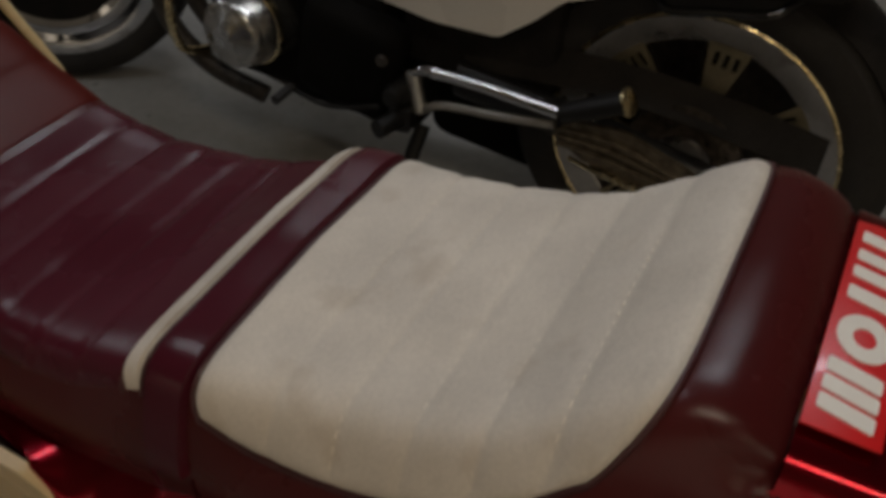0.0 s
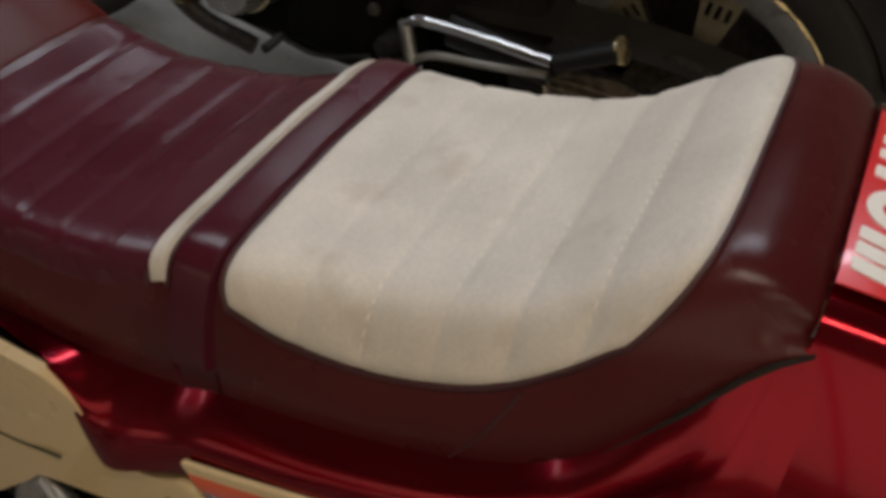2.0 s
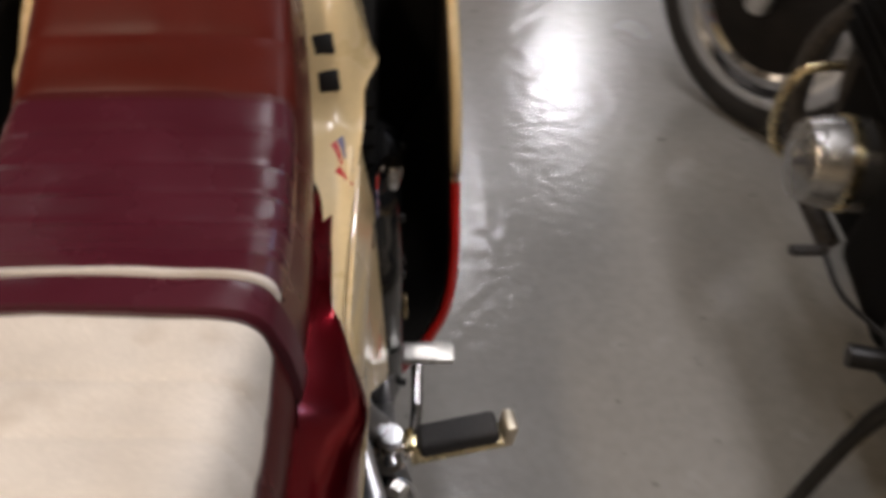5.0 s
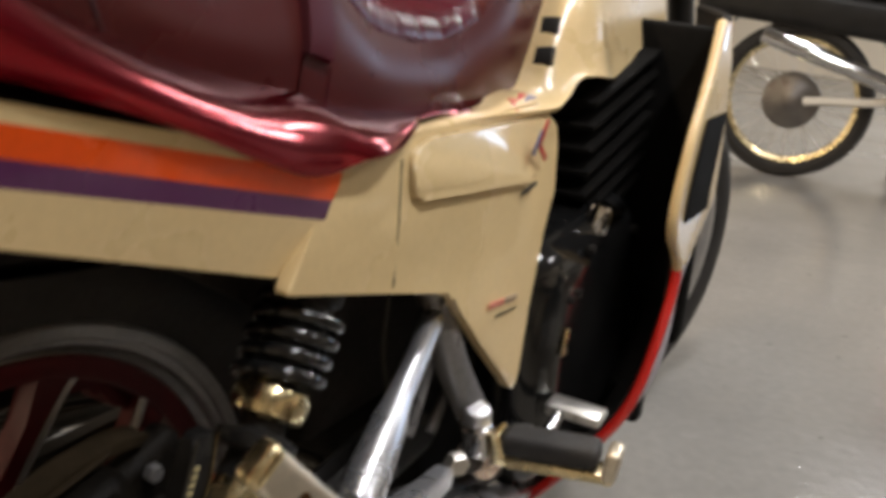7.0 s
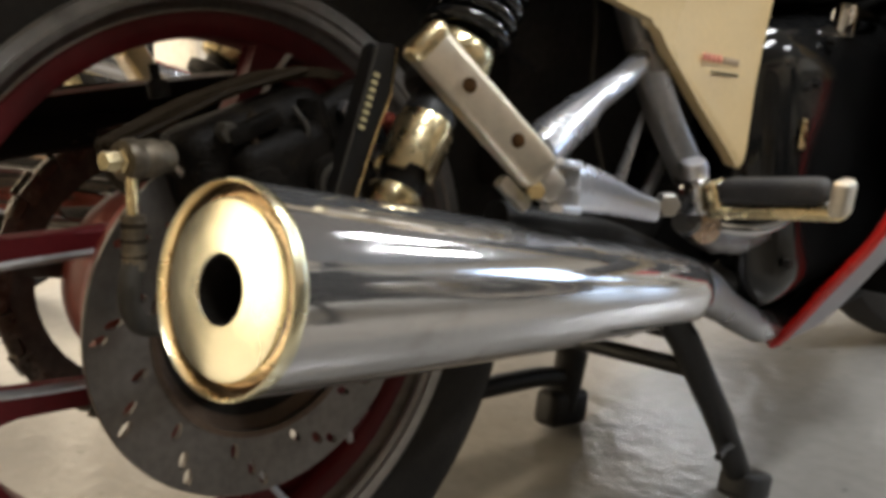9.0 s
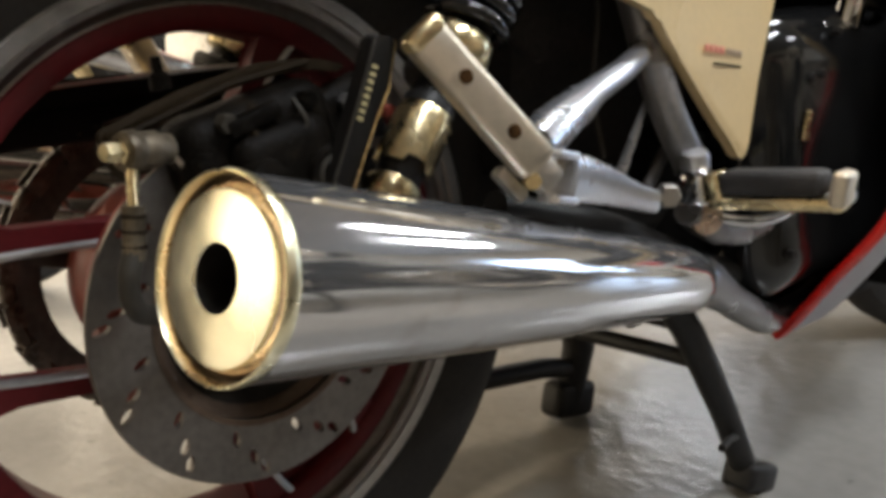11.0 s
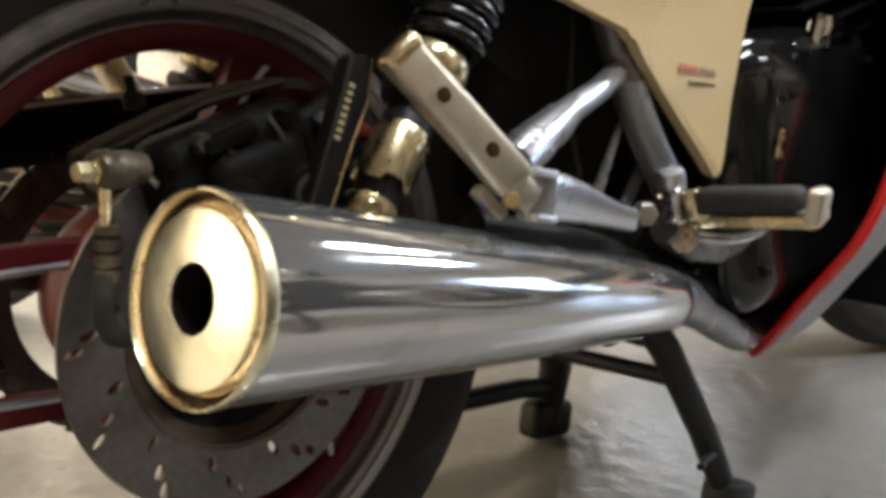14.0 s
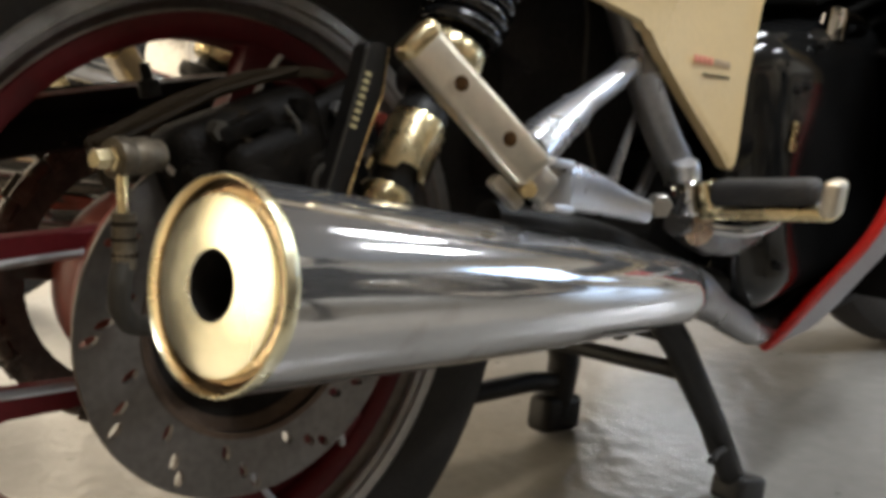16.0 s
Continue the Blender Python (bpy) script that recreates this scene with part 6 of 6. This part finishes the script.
    # black box added in place of the dark under the bike
    wpart("exhaust_collector", box((0.17, 0.44, 0.20), pose(0.065, 0.40, 0.215, 4, 0, 0), 0.05, None, 4), ENGINE_BLACK, "black box added to darken the space under the bike", eng)
    wpart("lower_case", box((0.24, 0.3, 0.1), pose(0, 0.74, 0.24), 0.03), ENGINE_BLACK, "", eng)
    bolt(axis_frame((-0.204, 0.612, 0.40), (-1, 0, 0)), 0.012, 0.008, SPROCKET, eng)
    # footrest bracket, a triangle of alloy bars
    br = wpart("footrest_bracket", bar(smooth_path([(-0.178, 0.566, 0.378), (-0.184, 0.530, 0.394), (-0.188, 0.43, 0.400), (-0.196, 0.285, 0.402)]), [0.0112] * 8 + [0.0100] * 6 + [0.0110] * 5, 14), CHROME, "polished alloy footrest bracket")
    wpart("lower_bar", bar(smooth_path([(-0.180, 0.548, 0.305), (-0.185, 0.50, 0.335), (-0.188, 0.40, 0.352), (-0.194, 0.29, 0.375)]), 0.0075, 12), PLAIN_ALLOY, "", br)
    wpart("front_bar", bar([(-0.178, 0.566, 0.378), (-0.180, 0.548, 0.305)], 0.013, 12), ALU, "", br)
    wpart("pillion_peg", bar([(-0.200, 0.275, 0.408), (-0.205, 0.175, 0.465)], [0.021, 0.024], 14, 0.8), BLACK, "folded black rubber pillion footrest", br)
    wpart("peg_cap", lathe([(0, 0.004), (0.018, 0.003), (0.023, 0.0), (0.023, -0.006)], axis_frame((-0.205, 0.172, 0.4665), (-0.05, -0.87, 0.49)), 20), GOLD, "brassy peg cap", br)
    wpart("lever_pivot", lathe([(0, 0.03), (0.018, 0.028), (0.024, 0.01), (0.024, -0.03)], axis_frame((-0.19, 0.585, 0.335), (-1, 0.1, 0)), 20), BLACK, "", br)
    wpart("peg_hinge", box((0.05, 0.045, 0.05), pose(-0.195, 0.575, 0.295, 0, 0, 12), 0.01), BLACK, "", br)
    wpart("rider_peg", bar([(-0.20, 0.57, 0.30), (-0.262, 0.588, 0.298)], 0.017, 12), BLACK, "black rubber rider footrest", br)
    # swingarm, chain guard and pressed plate
    for sgn in (-1, 1):
        wpart("swingarm", bar([(sgn * 0.12, 0.50, 0.36), (sgn * 0.125, 0.25, 0.34), (sgn * 0.13, 0.03, 0.315)], [0.03, 0.028, 0.026], 12, 1.2), BLACK)
    pl = rounded([(0.30, 0.352), (0.265, 0.385), (0.18, 0.396), (0.06, 0.362), (0.02, 0.325), (0.03, 0.30), (0.12, 0.300), (0.24, 0.318)], 0.014)
    hp = wpart("heel_plate", plate(pl, 0.010, at_x(-0.185), 0.003), DUSTY_ALLOY, "ribbed alloy heel plate")
    for k in range(3):
        wpart("rib", bar(smooth_path([(-0.187, 0.285, 0.366 - 0.014 * k), (-0.189, 0.19, 0.372 - 0.018 * k), (-0.188, 0.09, 0.348 - 0.014 * k), (-0.186, 0.045, 0.325 - 0.006 * k)]), [0.0045] * 10 + [0.003] * 9, 8), DUSTY_ALLOY, "", hp)
    wpart("lower_flange", bar(smooth_path([(-0.188, 0.26, 0.316), (-0.190, 0.20, 0.307), (-0.190, 0.13, 0.301), (-0.188, 0.08, 0.303)]), 0.005, 8), GOLD, "corroded gold lower edge", hp)
    wpart("adjuster_block", box((0.018, 0.05, 0.032), pose(-0.186, 0.035, 0.318, 6, 0, 0), 0.004), ALU, "", hp)
    bolt(axis_frame((-0.15, 0.088, 0.315), (-1, 0, 0)), 0.016, 0.02, ALU, hp, "axle_nut")
    wpart("chain_guard", sheet(lambda u, s: Vector((-0.125 + 0.04 * s, 0.50 - 0.62 * u, 0.43 + 0.03 * math.sin(math.pi * u) - 0.05 * (1 - s))), 20, 4, 0.004), MATT_BLACK, "black chain guard")
    wpart("battery_panel", box((0.22, 0.30, 0.30), pose(0, 0.48, 0.50), 0.02), MATT_BLACK)
    # side stand
    ss = wpart("side_stand", bar(smooth_path([(-0.17, 0.545, 0.27), (-0.215, 0.548, 0.20), (-0.265, 0.530, 0.10), (-0.305, 0.506, 0.018)]), [0.014] * 7 + [0.012] * 12, 12), STAND, "black side stand, folded out")
    wpart("foot", box((0.035, 0.05, 0.012), pose(-0.307, 0.500, 0.007), 0.003), STAND, "", ss)
    wpart("stand_spring", bar([(-0.17, 0.56, 0.25), (-0.225, 0.54, 0.17)], 0.007, 8), GOLD, "", ss)
    # muffler on the left, low and dark
    wpart("muffler", bar(smooth_path([(0.13, 0.60, 0.19), (0.18, 0.40, 0.24), (0.20, 0.1, 0.29), (0.21, -0.25, 0.34)]), [0.022] * 6 + [0.035] * 6 + [0.045] * 7, 20), CHROME, "chrome muffler")


white_bike()

# ---------------------------------------------------------------- a trail motorcycle farther off
trail = thing("motorcycle", (0.05, 4.4, 0), "trail motorcycle with gold wheel rims standing at the back", "motorcycle", "parked motorcycles")


def trail_bike():
    for y in (0.0, 1.32):
        m = axis_frame((0, y, 0.33), (1, 0, 0))
        w = part("wheel", lathe([(0, 0.05), (0.03, 0.05), (0.045, 0.03), (0.045, -0.03), (0, -0.05)], m, 24), ALU, trail)
        part("tyre", lathe([(0.268, 0.03), (0.29, 0.045), (0.315, 0.042), (0.33, 0.02), (0.33, -0.02), (0.315, -0.042), (0.29, -0.045), (0.268, -0.03)], m, 60), TYRE, w)
        part("rim", lathe([(0.25, 0.022), (0.262, 0.028), (0.272, 0.03), (0.262, 0.0), (0.272, -0.03), (0.25, -0.022), (0.25, 0.022)], m, 60), GOLD, w, "gold rim")
        bm = bmesh.new()
        for k in range(28):
            a = 2 * math.pi * k / 28
            sweep(bm, [m @ Vector((0.04 * math.cos(a + 0.5 * (k % 2 * 2 - 1)), 0.04 * math.sin(a + 0.5 * (k % 2 * 2 - 1)), 0.02 * (k % 2 * 2 - 1))), m @ Vector((0.255 * math.cos(a), 0.255 * math.sin(a), 0))], 0.0016, 5)
        part("spokes", bm, ALU, w)
        if y == 0.0:
            part("brake_drum", lathe([(0, 0.075), (0.03, 0.072), (0.05, 0.062), (0.105, 0.056), (0.118, 0.048), (0.120, 0.02), (0.118, -0.03), (0, -0.04)], m, 40), DISC, w, "dull grey brake drum")
    part("engine", box((0.26, 0.34, 0.30), pose(0, 0.66, 0.42), 0.05, None, 3), ALU, trail, "grey engine")
    part("tail_body", box((0.19, 0.86, 0.17), pose(0, -0.02, 0.715, -4, 0, 0), 0.05, None, 4), BLACK, trail, "black tail body over the rear wheel")
    part("exhaust", bar(smooth_path([(0.12, 0.85, 0.60), (0.17, 0.95, 0.45), (0.17, 0.70, 0.36), (0.18, 0.2, 0.50), (0.19, -0.15, 0.60)]), [0.02] * 12 + [0.035] * 13, 16), CHROME, trail, "bright exhaust pipe")
    part("frame_tube", bar(smooth_path([(0.1, 0.05, 0.34), (0.12, 0.45, 0.42), (0.1, 0.55, 0.75), (0.02, 1.1, 0.86)]), 0.018, 12), WHITE_PAINT, trail)
    part("fuel_tank", box((0.24, 0.40, 0.20), pose(0, 0.78, 0.82, 10, 0, 0), 0.06, None, 4), FAIR_RED, trail, "red fuel tank")
    part("seat", box((0.22, 0.62, 0.10), pose(0, 0.30, 0.82), 0.04, None, 3), MATT_BLACK, trail)
    part("mudguard", sheet(lambda u, s: Vector((0.07 * (2 * s - 1), 0.4 * math.cos(radians(30 + 120 * u)), 0.36 + 0.4 * math.sin(radians(30 + 120 * u)))), 20, 6, 0.004), BLACK, trail)
    for sgn in (1, -1):
        part("fork_leg", bar([(sgn * 0.09, 1.32, 0.33), (sgn * 0.09, 1.08, 0.98)], [0.026, 0.020], 12), ALU, trail)
    part("handlebar", bar(smooth_path([(-0.38, 0.95, 1.08), (-0.15, 1.06, 1.02), (0.15, 1.06, 1.02), (0.38, 0.95, 1.08)]), 0.011, 10), BLACK, trail)
    part("side_stand", bar([(-0.12, 0.45, 0.34), (-0.24, 0.46, 0.008)], 0.011, 10), STAND, trail)


trail_bike()

# a second gold-rimmed machine to the left of the red and cream one
near_trail = copy_thing(trail, pose(-1.40, 0.25, 0, 0, 0, 4))
tagged(near_trail, "trail motorcycle with gold wheel rims beside the red one")
trail.matrix_basis = pose(-0.10, 3.95, 0, 0, 0, -84)
